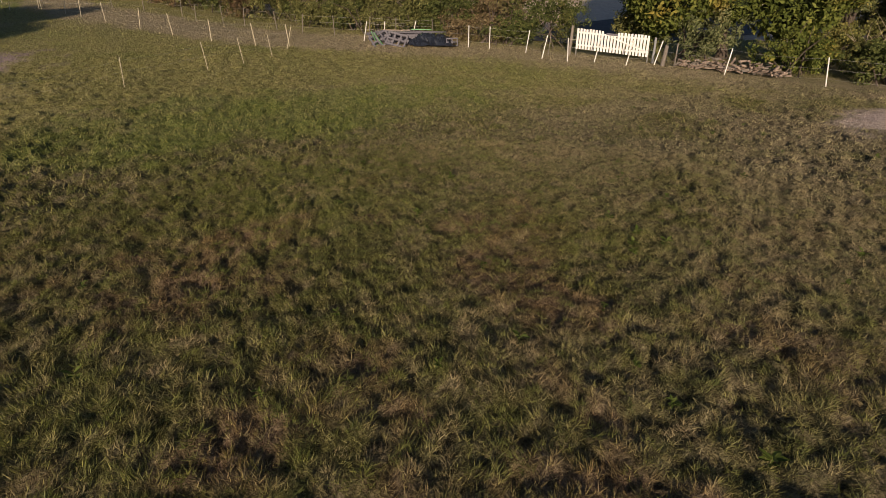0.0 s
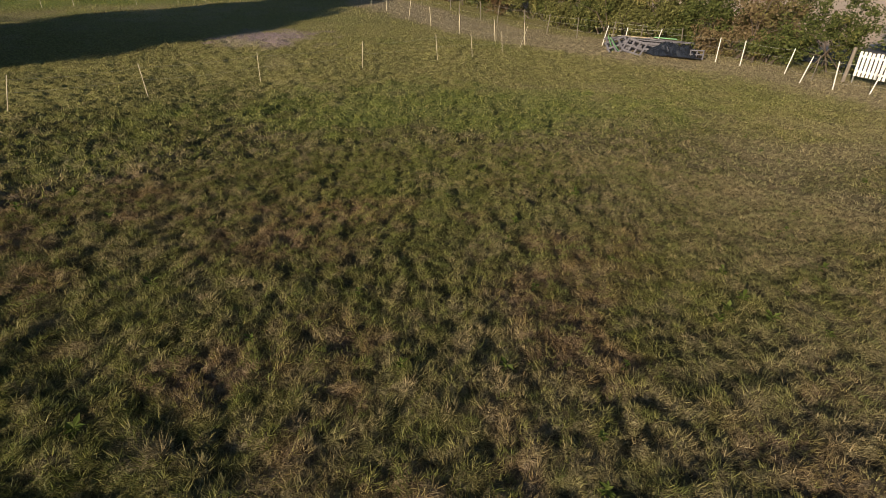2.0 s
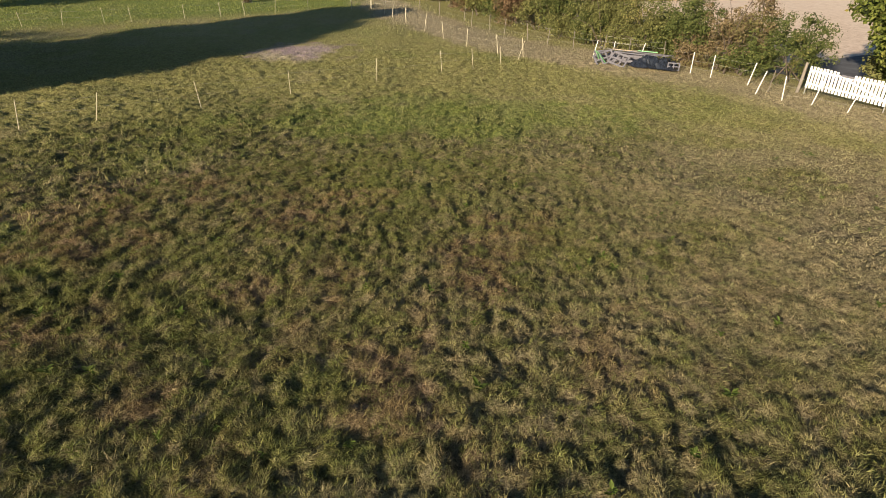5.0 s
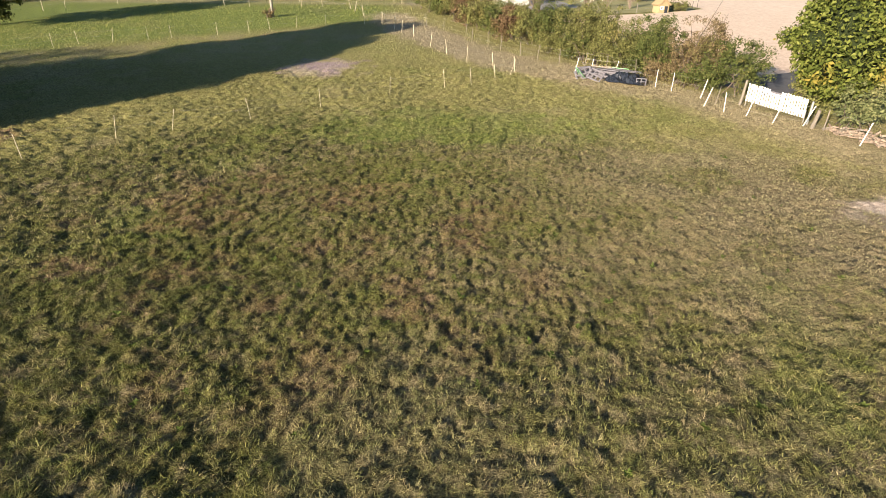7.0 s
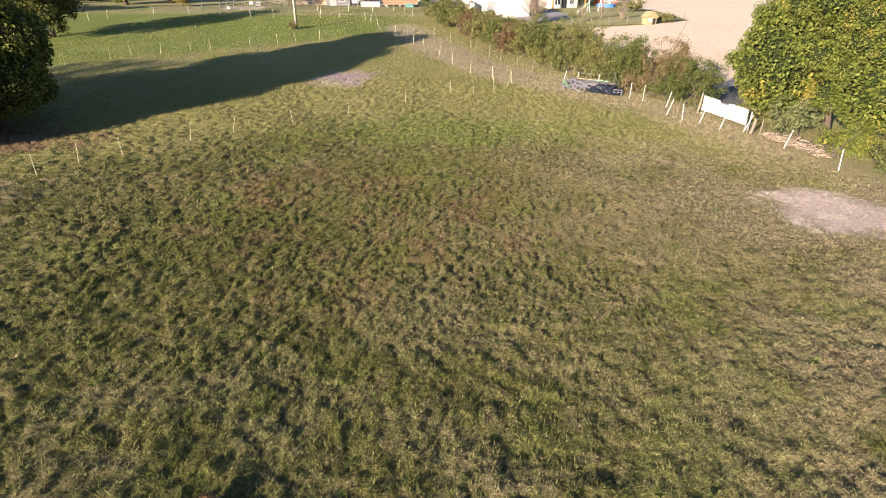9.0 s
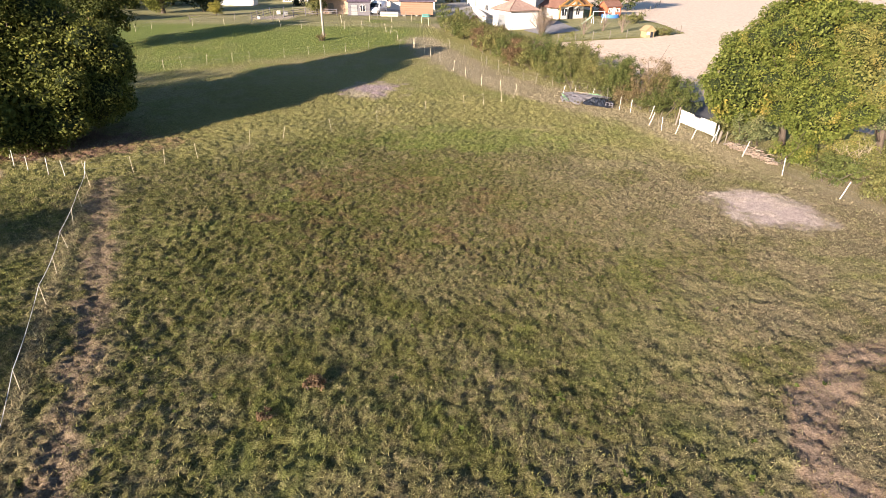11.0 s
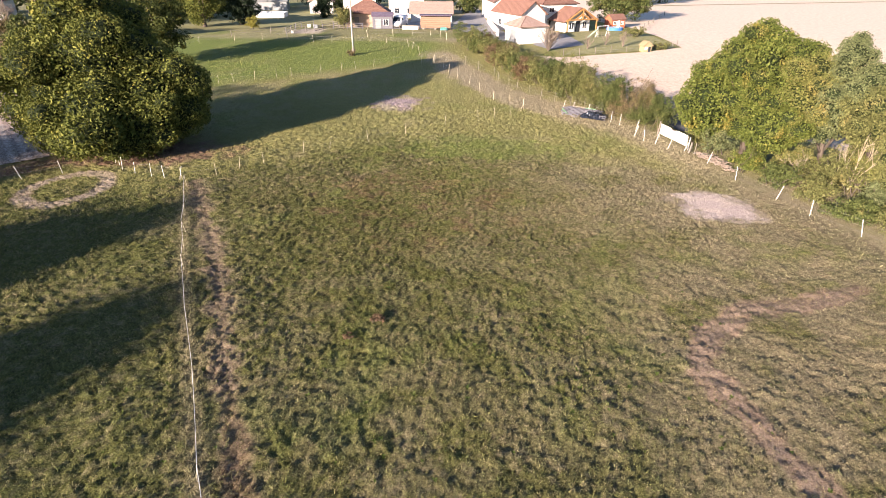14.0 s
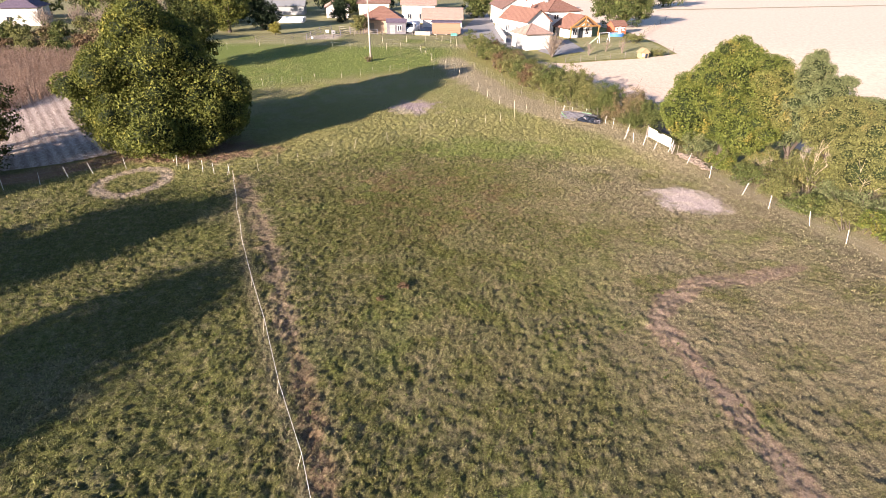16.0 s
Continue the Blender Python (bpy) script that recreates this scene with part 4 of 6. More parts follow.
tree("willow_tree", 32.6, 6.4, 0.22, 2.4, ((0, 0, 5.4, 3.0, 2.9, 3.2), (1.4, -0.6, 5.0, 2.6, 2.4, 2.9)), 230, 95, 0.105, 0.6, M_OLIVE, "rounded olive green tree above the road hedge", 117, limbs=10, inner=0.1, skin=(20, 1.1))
tree("willow_tree", 36.2, 8.4, 0.22, 2.4, ((0, 0, 4.8, 3.2, 3.2, 3.4),), 150, 90, 0.115, 0.62, M_WILLOW, "low grey-green willow beside the road", 118, limbs=9, inner=0.1, skin=(16, 1.1))
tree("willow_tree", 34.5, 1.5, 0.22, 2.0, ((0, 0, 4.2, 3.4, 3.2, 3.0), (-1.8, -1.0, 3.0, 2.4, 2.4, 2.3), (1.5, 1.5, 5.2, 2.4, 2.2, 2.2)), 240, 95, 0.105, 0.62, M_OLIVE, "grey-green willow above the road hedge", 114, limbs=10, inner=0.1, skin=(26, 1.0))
tree("willow_tree", 40.0, 5.0, 0.22, 2.0, ((0, 0, 5.2, 3.0, 3.0, 3.2),), 120, 80, 0.16, 0.75, M_OLIVE, "olive green tree above the road hedge", 115, limbs=8)
tree("maple_tree", 38.5, -5.5, 0.22, 2.0, ((0, 0, 4.4, 3.2, 3.0, 3.2),), 150, 90, 0.15, 0.7, M_MAPLE, "bright green tree above the road hedge", 116, limbs=8)

bare_shrub(31.0, 4.3, 5.4, 2.2, M_DEADWOOD, "pale barkless dead tree standing in the hedge", 121, 6, 0.042)
bare_shrub(30.0, 5.0, 4.2, 0.9, M_DEADWOOD, "slim pale dead trunk standing in the hedge", 122, 3, 0.05)
bare_shrub(28.4, 6.8, 3.2, 2.2, M_DEADWOOD, "pale dead limbs lying in the hedge", 123, 5, 0.03)
bare_shrub(33.0, 0.0, 4.6, 2.0, M_DEADWOOD, "pale dead branches among the road trees", 124, 5, 0.05)

# undergrowth along the right fence: place, half widths, height, leaves
for k, (x, y, rx, ry, h, m, words) in enumerate((
        (23.0, 16.6, 1.2, 1.4, 2.2, M_OLIVE, "grey-green bush beside the white gate"),
        (23.6, 12.9, 1.8, 2.0, 3.5, M_WILLOW, "grey-green willow bush behind the log pile"),
        (24.4, 8.6, 1.3, 1.8, 2.0, M_MAPLE, "bright green bush behind the wire fence"),
        (25.6, 5.0, 1.5, 1.9, 1.9, M_HEDGE, "green bush behind the wire fence"),
        (27.0, 2.4, 1.5, 2.0, 1.9, M_OLIVE, "olive bush behind the wire fence"),
        (28.0, -1.2, 1.6, 2.0, 1.8, M_HEDGE, "green bush behind the wire fence"),
        (29.6, -4.2, 1.6, 2.1, 2.1, M_OLIVE, "olive bush behind the wire fence"),
        (31.2, -7.0, 1.8, 2.1, 2.4, M_MAPLE, "bright green bush behind the wire fence"),
        (33.2, -10.5, 1.9, 2.2, 2.4, M_HEDGE, "green bush behind the wire fence"),
        (31.0, 3.8, 2.0, 2.4, 3.2, M_OLIVE, "olive bush under the road trees"),
        (32.0, -2.4, 2.1, 2.3, 2.3, M_WILLOW, "grey-green bush under the road trees"),
        (34.4, -6.0, 2.1, 2.3, 3.6, M_OLIVE, "olive bush under the road trees"),
        (33.2, 9.6, 2.2, 2.2, 3.8, M_OLIVE, "olive bush under the road trees"),
        (36.4, 10.6, 2.2, 2.2, 3.8, M_TURNING, "yellowing bush under the road trees"),
        (28.6, 8.6, 1.8, 2.0, 2.4, M_TURNING, "yellowing bush under the road trees"),
        (30.0, 5.4, 1.8, 2.0, 2.2, M_OLIVE, "olive bush under the road trees"),
        (31.2, 0.2, 1.7, 1.8, 1.7, M_WILLOW, "grey-green bush under the road trees"),
        (33.0, 4.6, 2.0, 2.2, 3.8, M_TURNING, "yellowing bush under the road trees"),
        (37.0, 0.6, 2.2, 2.2, 3.6, M_OLIVE, "olive bush under the road trees"),
        (37.4, -10.0, 2.2, 2.4, 3.8, M_MAPLE, "bright green bush under the road trees"))):
    shrub("shrub", x, y, rx, ry, h, m, words, 130 + k, 66, 62, 0.122, 6, 3, "bushes along the right fence")

# the hedge from the gate to the village
for k, (x, y, rx, ry, h, m, words, tw) in enumerate((
        (19.9, 20.6, 1.7, 1.8, 3.0, M_HEDGE, "round dark green bush beside the gate", 2),
        (18.0, 23.2, 1.6, 1.8, 3.9, M_DRYLEAF, "tall loose bush with dry beige leaves", 22),
        (16.4, 25.8, 1.6, 1.7, 3.4, M_HEDGE, "dark green hedge bush behind the pallets", 3),
        (15.0, 28.4, 1.7, 1.8, 3.3, M_OLIVE, "olive hedge bush behind the pallets", 4),
        (13.0, 30.6, 1.7, 1.9, 3.9, M_OLIVE, "hedge bush with brownish leaves", 8),
        (11.6, 33.0, 1.7, 2.0, 4.0, M_OLIVE, "tall light olive hedge bush", 4),
        (10.2, 35.6, 1.6, 1.8, 3.6, M_HEDGE, "bright green hedge bush", 2),
        (8.6, 38.0, 1.5, 1.8, 2.6, M_OLIVE, "olive hedge bush beside the lane", 4),
        (7.4, 40.4, 1.7, 1.8, 2.6, M_REDLEAF, "hedge bush with reddish autumn leaves", 8),
        (6.0, 43.0, 1.6, 1.9, 2.6, M_HEDGE, "green hedge bush beside the lane", 3),
        (4.8, 46.2, 1.7, 2.0, 3.0, M_OLIVE, "olive hedge bush beside the lane", 4),
        (3.6, 49.6, 1.7, 2.1, 2.7, M_REDLEAF, "hedge bush with reddish brown leaves", 6),
        (2.4, 53.0, 1.7, 2.2, 3.0, M_OLIVE, "olive hedge bush beside the lane", 4),
        (1.0, 56.6, 1.7, 2.2, 3.0, M_HEDGE, "green hedge bush beside the lane", 3),
        (-0.4, 60.4, 1.8, 2.3, 3.4, M_OLIVE, "tall olive hedge bush near the village", 4),
        (-1.6, 64.4, 1.8, 2.4, 3.2, M_HEDGE, "green hedge bush near the village", 3),
        (14.2, 36.6, 1.5, 1.9, 2.4, M_OLIVE, "low olive bush at the field's edge", 4),
        (17.6, 30.6, 1.5, 1.7, 2.3, M_HEDGE, "low green bush at the field's edge", 4),
        (20.4, 26.4, 1.5, 1.4, 2.1, M_OLIVE, "low olive bush at the field's edge", 3),
        (10.8, 41.6, 1.5, 1.9, 2.2, M_HEDGE, "low green bush at the field's edge", 4),
        (8.2, 46.4, 1.5, 1.9, 2.2, M_OLIVE, "low olive bush at the field's edge", 4),
        (5.8, 51.6, 1.5, 2.0, 2.3, M_DRYLEAF, "low brownish bush at the field's edge", 6),
        (3.6, 57.2, 1.6, 2.0, 2.4, M_HEDGE, "low green bush near the terrace", 4),
        (1.8, 62.4, 1.5, 2.0, 2.4, M_REDLEAF, "reddish bush near the village road", 4))):
    fine = y < 37 and k < 8
    shrub("shrub", x + 0.3, y + 0.2, rx * 1.3, ry * 1.3, h * 1.28, m, words, 160 + k, 100 if fine else 80, 70 if fine else 42, 0.112 if fine else 0.152, 5, tw // 2, "hedge bushes", 0.50)

# low growth that closes the foot of the hedge
for k, (x, y, h, m, words) in enumerate(((18.7, 22.2, 2.0, M_HEDGE, "low dark green growth at the foot of the hedge"), (17.0, 24.8, 2.3, M_DRYLEAF, "dry brownish growth at the foot of the hedge"), (15.5, 27.4, 2.4, M_HEDGE, "low dark green growth behind the pallets"),
                                         (13.8, 29.8, 2.4, M_OLIVE, "low olive growth behind the pallets"), (12.1, 32.2, 2.4, M_HEDGE, "low green growth at the foot of the hedge"), (10.6, 34.6, 2.3, M_OLIVE, "low olive growth at the foot of the hedge"))):
    shrub("shrub", x, y, 1.5, 1.7, h, m, words, 190 + k, 64, 60, 0.115, 4, 3, "growth at the foot of the hedge", 0.45)

# ---- fences ----


def fence(name, pts, material, label, h=1.15, r=0.022, strands=(1.0, 0.6), wire=None, wire_r=0.004, lean=7, seed=1, sag=0.04, leans=None):
    """Posts at the points, each leaning its own way, and strands between them."""
    rr = random.Random(seed)
    x0, y0 = pts[0]
    root = empty(name, pose(x0, y0, height(x0, y0)), label, "fence")
    base = root.matrix_world.inverted()
    bm = bmesh.new()
    tube(bm, [(0, 0, -0.1), (0, 0, h * 0.97), (0, 0, h)], [r, r, r * 0.6], 7)
    me = bpy.data.meshes.new("post")
    bm.to_mesh(me)
    bm.free()
    me.materials.append(material)
    tops = []
    for k, (x, y) in enumerate(pts):
        m = pose(x, y, height(x, y), rr.gauss(0, lean), rr.gauss(0, lean), rr.uniform(0, 90))
        if leans and k in leans:
            m = pose(x, y, height(x, y), rr.gauss(0, 2), leans[k], 0)
        ob = new("post", me)
        ob.parent = root
        ob.matrix_local = base @ m
        tops.append(m)
    for s in strands:
        bm = bmesh.new()
        run = []
        for i, (a, b) in enumerate(zip(tops, tops[1:])):
            p, q = base @ (a @ Vector((0, 0, s))), base @ (b @ Vector((0, 0, s)))
            drop = sag * (p - q).length / 3 * rr.uniform(0.5, 1.8)
            for j in range(5):
                t = j / 5
                run.append(p.lerp(q, t) - Vector((0, 0, 4 * drop * t * (1 - t))))
        run.append(base @ (tops[-1] @ Vector((0, 0, s))))
        tube(bm, run, [wire_r] * len(run), 4)
        part("strand", bm, wire or M_WIRE, root)
    return root


fence("electric_fence", ((-23.4, 2.3), (-21.1, 3.65), (-19.65, 5.1), (-18.1, 6.8), (-15.4, 9.8), (-13.25, 11.3), (-9.95, 13.9), (-6.55, 16.65), (-2.6, 19.6), (0.98, 21.7), (2.85, 22.85), (4.65, 24.3), (5.87, 25.7)),
      M_CREAM, "electric fence of slim pale posts across the meadow", 1.2, 0.015, (1.05, 0.62), M_WIRE, 0.0035, 5, 11)
fence("tape_fence", ((-22.3, 0.8), (-21.0, -2.2), (-19.9, -4.7), (-18.6, -7.2), (-17.5, -9.7), (-16.3, -12.2), (-13.7, -17.3), (-11.2, -22.0), (-8.7, -26.9), (-6.4, -31.2), (-3.4, -37.0), (-0.5, -43.0)),
      M_CREAM, "electric tape fence with leaning pale posts", 1.0, 0.014, (0.92,), M_TAPE, 0.014, 6, 12, 0.05)
fence("electric_fence", ((-31.4, 6.1), (-30.6, 5.4), (-29.65, 4.2), (-27.95, 3.2), (-26.35, 2.85), (-25.2, 2.75), (-23.7, 2.4)), M_PLASTIC, "short run of white fence posts near the oak", 1.15, 0.022, (1.0,), M_WIRE, 0.004, 8, 13)
fence("electric_fence", ((-31.6, 6.4), (-34.2, 3.0), (-36.3, 1.05), (-37.95, -0.15), (-39.6, -1.75), (-41.8, -3.4), (-46, -7.5), (-52, -13)), M_PLASTIC, "white fence posts along the stubble field", 1.2, 0.02, (1.05, 0.6), M_WIRE, 0.004, 8, 14)
fence("electric_fence", ((-44, 25), (-40.5, 29), (-37, 32.2), (-34.1, 35.2), (-32.6, 36.6), (-30.1, 37.8), (-27.5, 39.4), (-25.6, 40.2), (-22.0, 42.6), (-19.2, 43.9), (-17.4, 45.2), (-15.0, 46.9), (-12.1, 48.3), (-8.0, 49.4), (-6.0, 50.0)),
      M_CREAM, "electric fence of slim pale posts through the shade", 1.2, 0.018, (1.05, 0.6), M_WIRE, 0.004, 6, 15)
fence("electric_fence", ((-53, 52), (-49.5, 58.5), (-48.7, 61.8), (-43.8, 65.7), (-39, 67), (-34.7, 67.9), (-28.9, 64.9), (-25.5, 64.7), (-18.5, 64.8), (-15.7, 65.1), (-11.5, 62.8), (-10.6, 60.3), (-8.9, 55.7), (-6.2, 50.6), (-4.45, 46.7)),
      M_CREAM, "electric fence of pale posts at the meadow's far side", 1.25, 0.026, (1.1, 0.65), M_WIRE, 0.006, 5, 16)
fence("wooden_fence", ((-46, 70), (-40, 74.5), (-34, 78), (-28, 80.5), (-22, 81.5), (-15.6, 82), (-10.3, 82), (-6.0, 81)), M_POSTWOOD, "weathered wooden paddock fence before the village", 1.2, 0.06, (1.0, 0.55), M_POSTWOOD, 0.03, 3, 17, 0.0)
fence("wooden_fence", ((-36.6, 73.5), (-36.7, 77), (-36.8, 80.4), (-36.7, 84.5), (-35.2, 88.5)), M_GREYWOOD, "grey wooden rail fence of the horse pen", 1.3, 0.07, (1.15, 0.75, 0.35), M_GREYWOOD, 0.045, 3, 31, 0.0)
fence("wooden_fence", ((-31.8, 76.6), (-31.0, 80.0), (-29.6, 83.4), (-26.7, 83.6), (-23.5, 83.4)), M_GREYWOOD, "grey wooden rail fence beside the sandy path", 1.3, 0.07, (1.15, 0.75, 0.35), M_GREYWOOD, 0.045, 3, 32, 0.0)
fence("wooden_fence", ((-33.0, 87.5), (-30.5, 86.6), (-28.7, 85.2)), M_POSTWOOD, "short brown rail fence beside the stone house", 1.3, 0.07, (1.15, 0.75, 0.35), M_POSTWOOD, 0.045, 3, 33, 0.0)
fence("electric_fence", ((-20.5, 72.6), (-15.7, 73.4), (-12.0, 74.6), (-8.6, 75.0), (-6.6, 73.0), (-5.2, 70.0)), M_CREAM, "pale posts around the dry corner before the cabin", 1.25, 0.04, (1.1, 0.65), M_WIRE, 0.006, 5, 34)
fence("electric_fence", ((-4.45, 46.7), (-3.5, 44.2), (-2.1, 41.4), (-0.35, 37.0), (1.15, 33.7), (2.8, 30.4), (4.8, 28.2), (6.35, 26.8)), M_CREAM, "pale posts along the near side of the lane", 1.25, 0.022, (1.1, 0.75, 0.4), M_WIRE, 0.004, 5, 18)
fence("electric_fence", ((-5.9, 52), (-1.1, 50.1), (0.85, 46.3), (3.1, 42.8), (3.6, 40.0), (5.0, 37.6), (6.0, 35.7), (7.55, 33.3), (8.75, 31.7), (10.3, 30.0), (12.0, 28.4), (13.5, 27.6), (15.3, 25.9)), M_POSTWOOD, "weathered posts and wire along the hedge", 1.2, 0.028, (1.1, 0.75, 0.4), M_WIRE, 0.005, 4, 19)
fence("electric_fence", ((10.9, 26.7), (12.0, 26.2), (13.6, 25.6), (15.65, 22.4), (16.38, 21.3), (17.7, 19.6), (17.0, 17.35), (17.7, 16.13), (18.53, 15.05), (19.38, 13.7), (20.72, 13.1), (21.8, 9.9), (22.7, 5.8), (24.25, 1.8), (25.2, -1.3), (27.0, -4.5), (28.2, -7.5), (30.2, -11.5), (32.6, -16)),
      M_PLASTIC, "wire fence on leaning white plastic posts", 1.2, 0.026, (1.12, 0.72, 0.32), M_WIRE, 0.0045, 9, 20,
      leans={3: 0, 4: 1, 5: 12, 6: 16, 7: -5, 8: 10, 9: 14, 10: 19, 11: 14})
fence("garden_fence", ((14.6, 56.4), (17.4, 57.6), (20.2, 58.8), (23, 60), (25.8, 61), (28.6, 62), (31.6, 63.6), (34.6, 65.2), (36, 67)), M_POSTWOOD, "low wooden garden fence at the field's edge", 1.15, 0.05, (1.0, 0.55), M_WIRE, 0.006, 2, 21)
fence("garden_fence", ((34.8, 86), (36.5, 92), (39, 98), (42, 105), (46, 114), (50, 124)), M_POSTWOOD, "wooden garden fence along the harvested field", 1.2, 0.07, (1.05, 0.55), M_POSTWOOD, 0.025, 2, 22)

# ---- the white gate, its posts, the logs and the pallets ----


def white_gate(a, b, bottom, top):
    (ax, ay), (bx, by) = a, b
    long = math.hypot(bx - ax, by - ay)
    root = empty("picket_gate", pose(ax, ay, float(land(ay)), 0, 0, math.degrees(math.atan2(by - ay, bx - ax))), "white painted picket gate closing the hedge gap", "gate")
    r = random.Random(5)
    n = 23
    for k in range(n):
        bm = bmesh.new()
        low = 0.14 if 9 <= k <= 12 else 0
        h = top - bottom - low + r.uniform(-0.015, 0.015)
        box(bm, (0.118, 0.022, h), (0, 0, h / 2), None, 0.004)
        tip = [v for v in bm.verts if v.co.z > h - 0.01 and abs(v.co.x) > 0.02]
        for v in tip:
            v.co.z -= 0.03
        ob = part("picket", bm, M_WHITE, root)
        ob.matrix_local = pose(0.10 + (long - 0.2) * k / (n - 1), 0, bottom - 0.16 * k / n, 0, r.uniform(-0.6, 0.6), 0)
    for z in (0.22, 0.86):
        bm = bmesh.new()
        box(bm, (long - 0.1, 0.035, 0.09), (long / 2, 0.032, bottom + z - 0.08), pose(0, 0, 0, 0, 2.0, 0), 0.005)
        part("rail", bm, M_WHITE, root)
    bm = bmesh.new()
    box(bm, (long * 0.5, 0.03, 0.08), (long * 0.72, -0.03, bottom + 0.42), pose(0, 0, 0, 0, 17, 0), 0.005)
    part("brace", bm, M_WHITE, root)
    bm = bmesh.new()
    box(bm, (0.62, 0.03, 0.10), (long * 0.50, -0.03, top - 0.24), pose(0, 0, 0, 0, 2, 0), 0.005)
    part("crosspiece", bm, M_GREYWOOD, root, "grey weathered board")
    for x, m, w in ((0.05, M_WIRE, 0.03), (long - 0.05, M_WIRE, 0.03)):
        bm = bmesh.new()
        tube(bm, [(x, 0.06, -0.1), (x, 0.06, bottom + 0.3)], [w, w], 7)
        part("foot", bm, m, root)
    return root


white_gate((19.62, 17.7), (21.20, 13.94), 0.34, 1.42)


def post(x, y, h, w, material, label, tilt=(0, 0)):
    bm = bmesh.new()
    tube(bm, [(0, 0, -0.15), (0.01, 0, h * 0.5), (0, 0.01, h * 0.98), (0, 0, h)], [w * 1.05, w, w * 0.95, w * 0.7], 9)
    ob = link("gate_post", bm, material)
    ob.matrix_world = pose(x, y, height(x, y), tilt[0], tilt[1], 20)
    return tagged(ob, label, "post")


post(18.0, 18.05, 1.15, 0.022, M_POSTWOOD, "thin brown stake leaning beside the fence", (0, 10))
post(19.55, 18.05, 1.52, 0.08, M_POSTWOOD, "thick weathered wooden gate post", (1, 5))
post(21.28, 13.7, 1.25, 0.06, M_GREY, "grey metal gate post", (0, 2))
post(21.15, 12.95, 1.0, 0.10, M_POSTWOOD, "short thick weathered wooden post", (3, 8))
post(21.5, 12.5, 1.1, 0.035, M_POSTWOOD, "thin weathered wooden stake", (0, 3))


def log_pile():
    r = random.Random(8)
    root = empty("log_pile", pose(21.7, 12.0, height(21.7, 12.0)), "low pile of split logs and branches beside the fence", "log pile")
    for k in range(210):
        along = r.uniform(0, 1)
        x, y = 0.10 + along * 1.25 + r.uniform(-0.3, 0.45), 0.5 - along * 4.8
        up = abs(r.gauss(0, 0.22)) * (1.1 - abs(along - 0.45))
        ln, w = r.uniform(0.18, 0.5), r.uniform(0.022, 0.058)
        bm = bmesh.new()
        tube(bm, [(-ln / 2, 0, 0), (0, 0, r.uniform(-0.02, 0.02)), (ln / 2, 0, 0)], [w, w * 1.05, w * 0.92], 7)
        ob = part("log", bm, r.choice((M_TWIG, M_LOG, M_POSTWOOD, M_LOG)), root)
        ob.matrix_local = pose(x, y, 0.07 + min(up, 0.55), r.uniform(-20, 20), r.uniform(-22, 22), r.uniform(0, 180))
    return root


log_pile()


def pallet(m, material, label, boards=7):
    """A transport pallet: top boards, three bearers, bottom boards."""
    root = empty("pallet", m, label, "pallet", "stacked pallets")
    for k in range(boards):
        bm = bmesh.new()
        box(bm, (0.10, 0.8, 0.022), (-0.55 + k * 1.1 / (boards - 1), 0, 0.133), None, 0.003)
        part("deck_board", bm, material, root)
    for y in (-0.35, 0, 0.35):
        bm = bmesh.new()
        box(bm, (1.2, 0.095, 0.098), (0, y, 0.073), None, 0.004)
        part("bearer", bm, material, root)
        bm = bmesh.new()
        box(bm, (1.2, 0.10, 0.022), (0, y, 0.012), None, 0.003)
        part("bottom_board", bm, material, root)
    return root


PILE = pose(13.2, 24.3, height(13.2, 24.3), 0, 0, -31)
LEAN, LIE, EDGE = "grey weathered pallet leaning on the stack", "grey weathered pallet lying in the stack", "grey weathered pallet standing on edge"
for x, y, z, rx, rz, spin in ((-2.05, -0.66, 0.36, 58, 24, 22), (-1.05, -0.74, 0.36, 54, -10, -14), (-2.3, 0.1, 0.38, 52, 40, 4)):
    pallet(PILE @ pose(x, y, z, rx, 0, rz) @ pose(0, 0, 0, 0, 0, spin), M_GREYWOOD, LEAN, 4)
pallet(PILE @ pose(2.1, -0.5, 0.24, 84, 0, 12) @ Matrix.Scale(0.58, 4), M_GREYWOOD, EDGE, 3)
jig = random.Random(4)
for layer in range(4):
    for x in (-1.4, -0.3, 0.8):
        if layer < 3 or x < 0.5:
            pallet(PILE @ pose(x + jig.uniform(-0.12, 0.12), 0.45 + jig.uniform(-0.1, 0.1), 0.02 + layer * 0.155, jig.uniform(-2, 2), jig.uniform(-1, 3), jig.uniform(-6, 6)), M_GREYWOOD, LIE)
for k, (x, y, z, ln, w, rz, m) in enumerate(((-0.7, 0.35, 0.78, 3.4, 0.16, 4, M_GREYWOOD), (-0.4, 0.62, 0.80, 3.2, 0.12, -3, M_GREYWOOD), (0.2, 0.15, 0.77, 2.8, 0.18, 7, M_GREYWOOD), (-1.2, 0.9, 0.84, 1.6, 0.2, 2, M_NEWWOOD), (0.5, 0.75, 0.78, 2.6, 0.14, -5, M_GREYWOOD), (-0.5, 0.05, 0.76, 2.9, 0.14, 1, M_GREYWOOD))):
    bm = bmesh.new()
    box(bm, (ln, w, 0.03), (0, 0, 0), None, 0.004)
    ob = tagged(link("plank", bm, m), "loose sawn plank lying on the pallets", "plank", "planks on the pallets")
    ob.matrix_world = PILE @ pose(x, y, z - 0.06, 0, 1.5, rz)
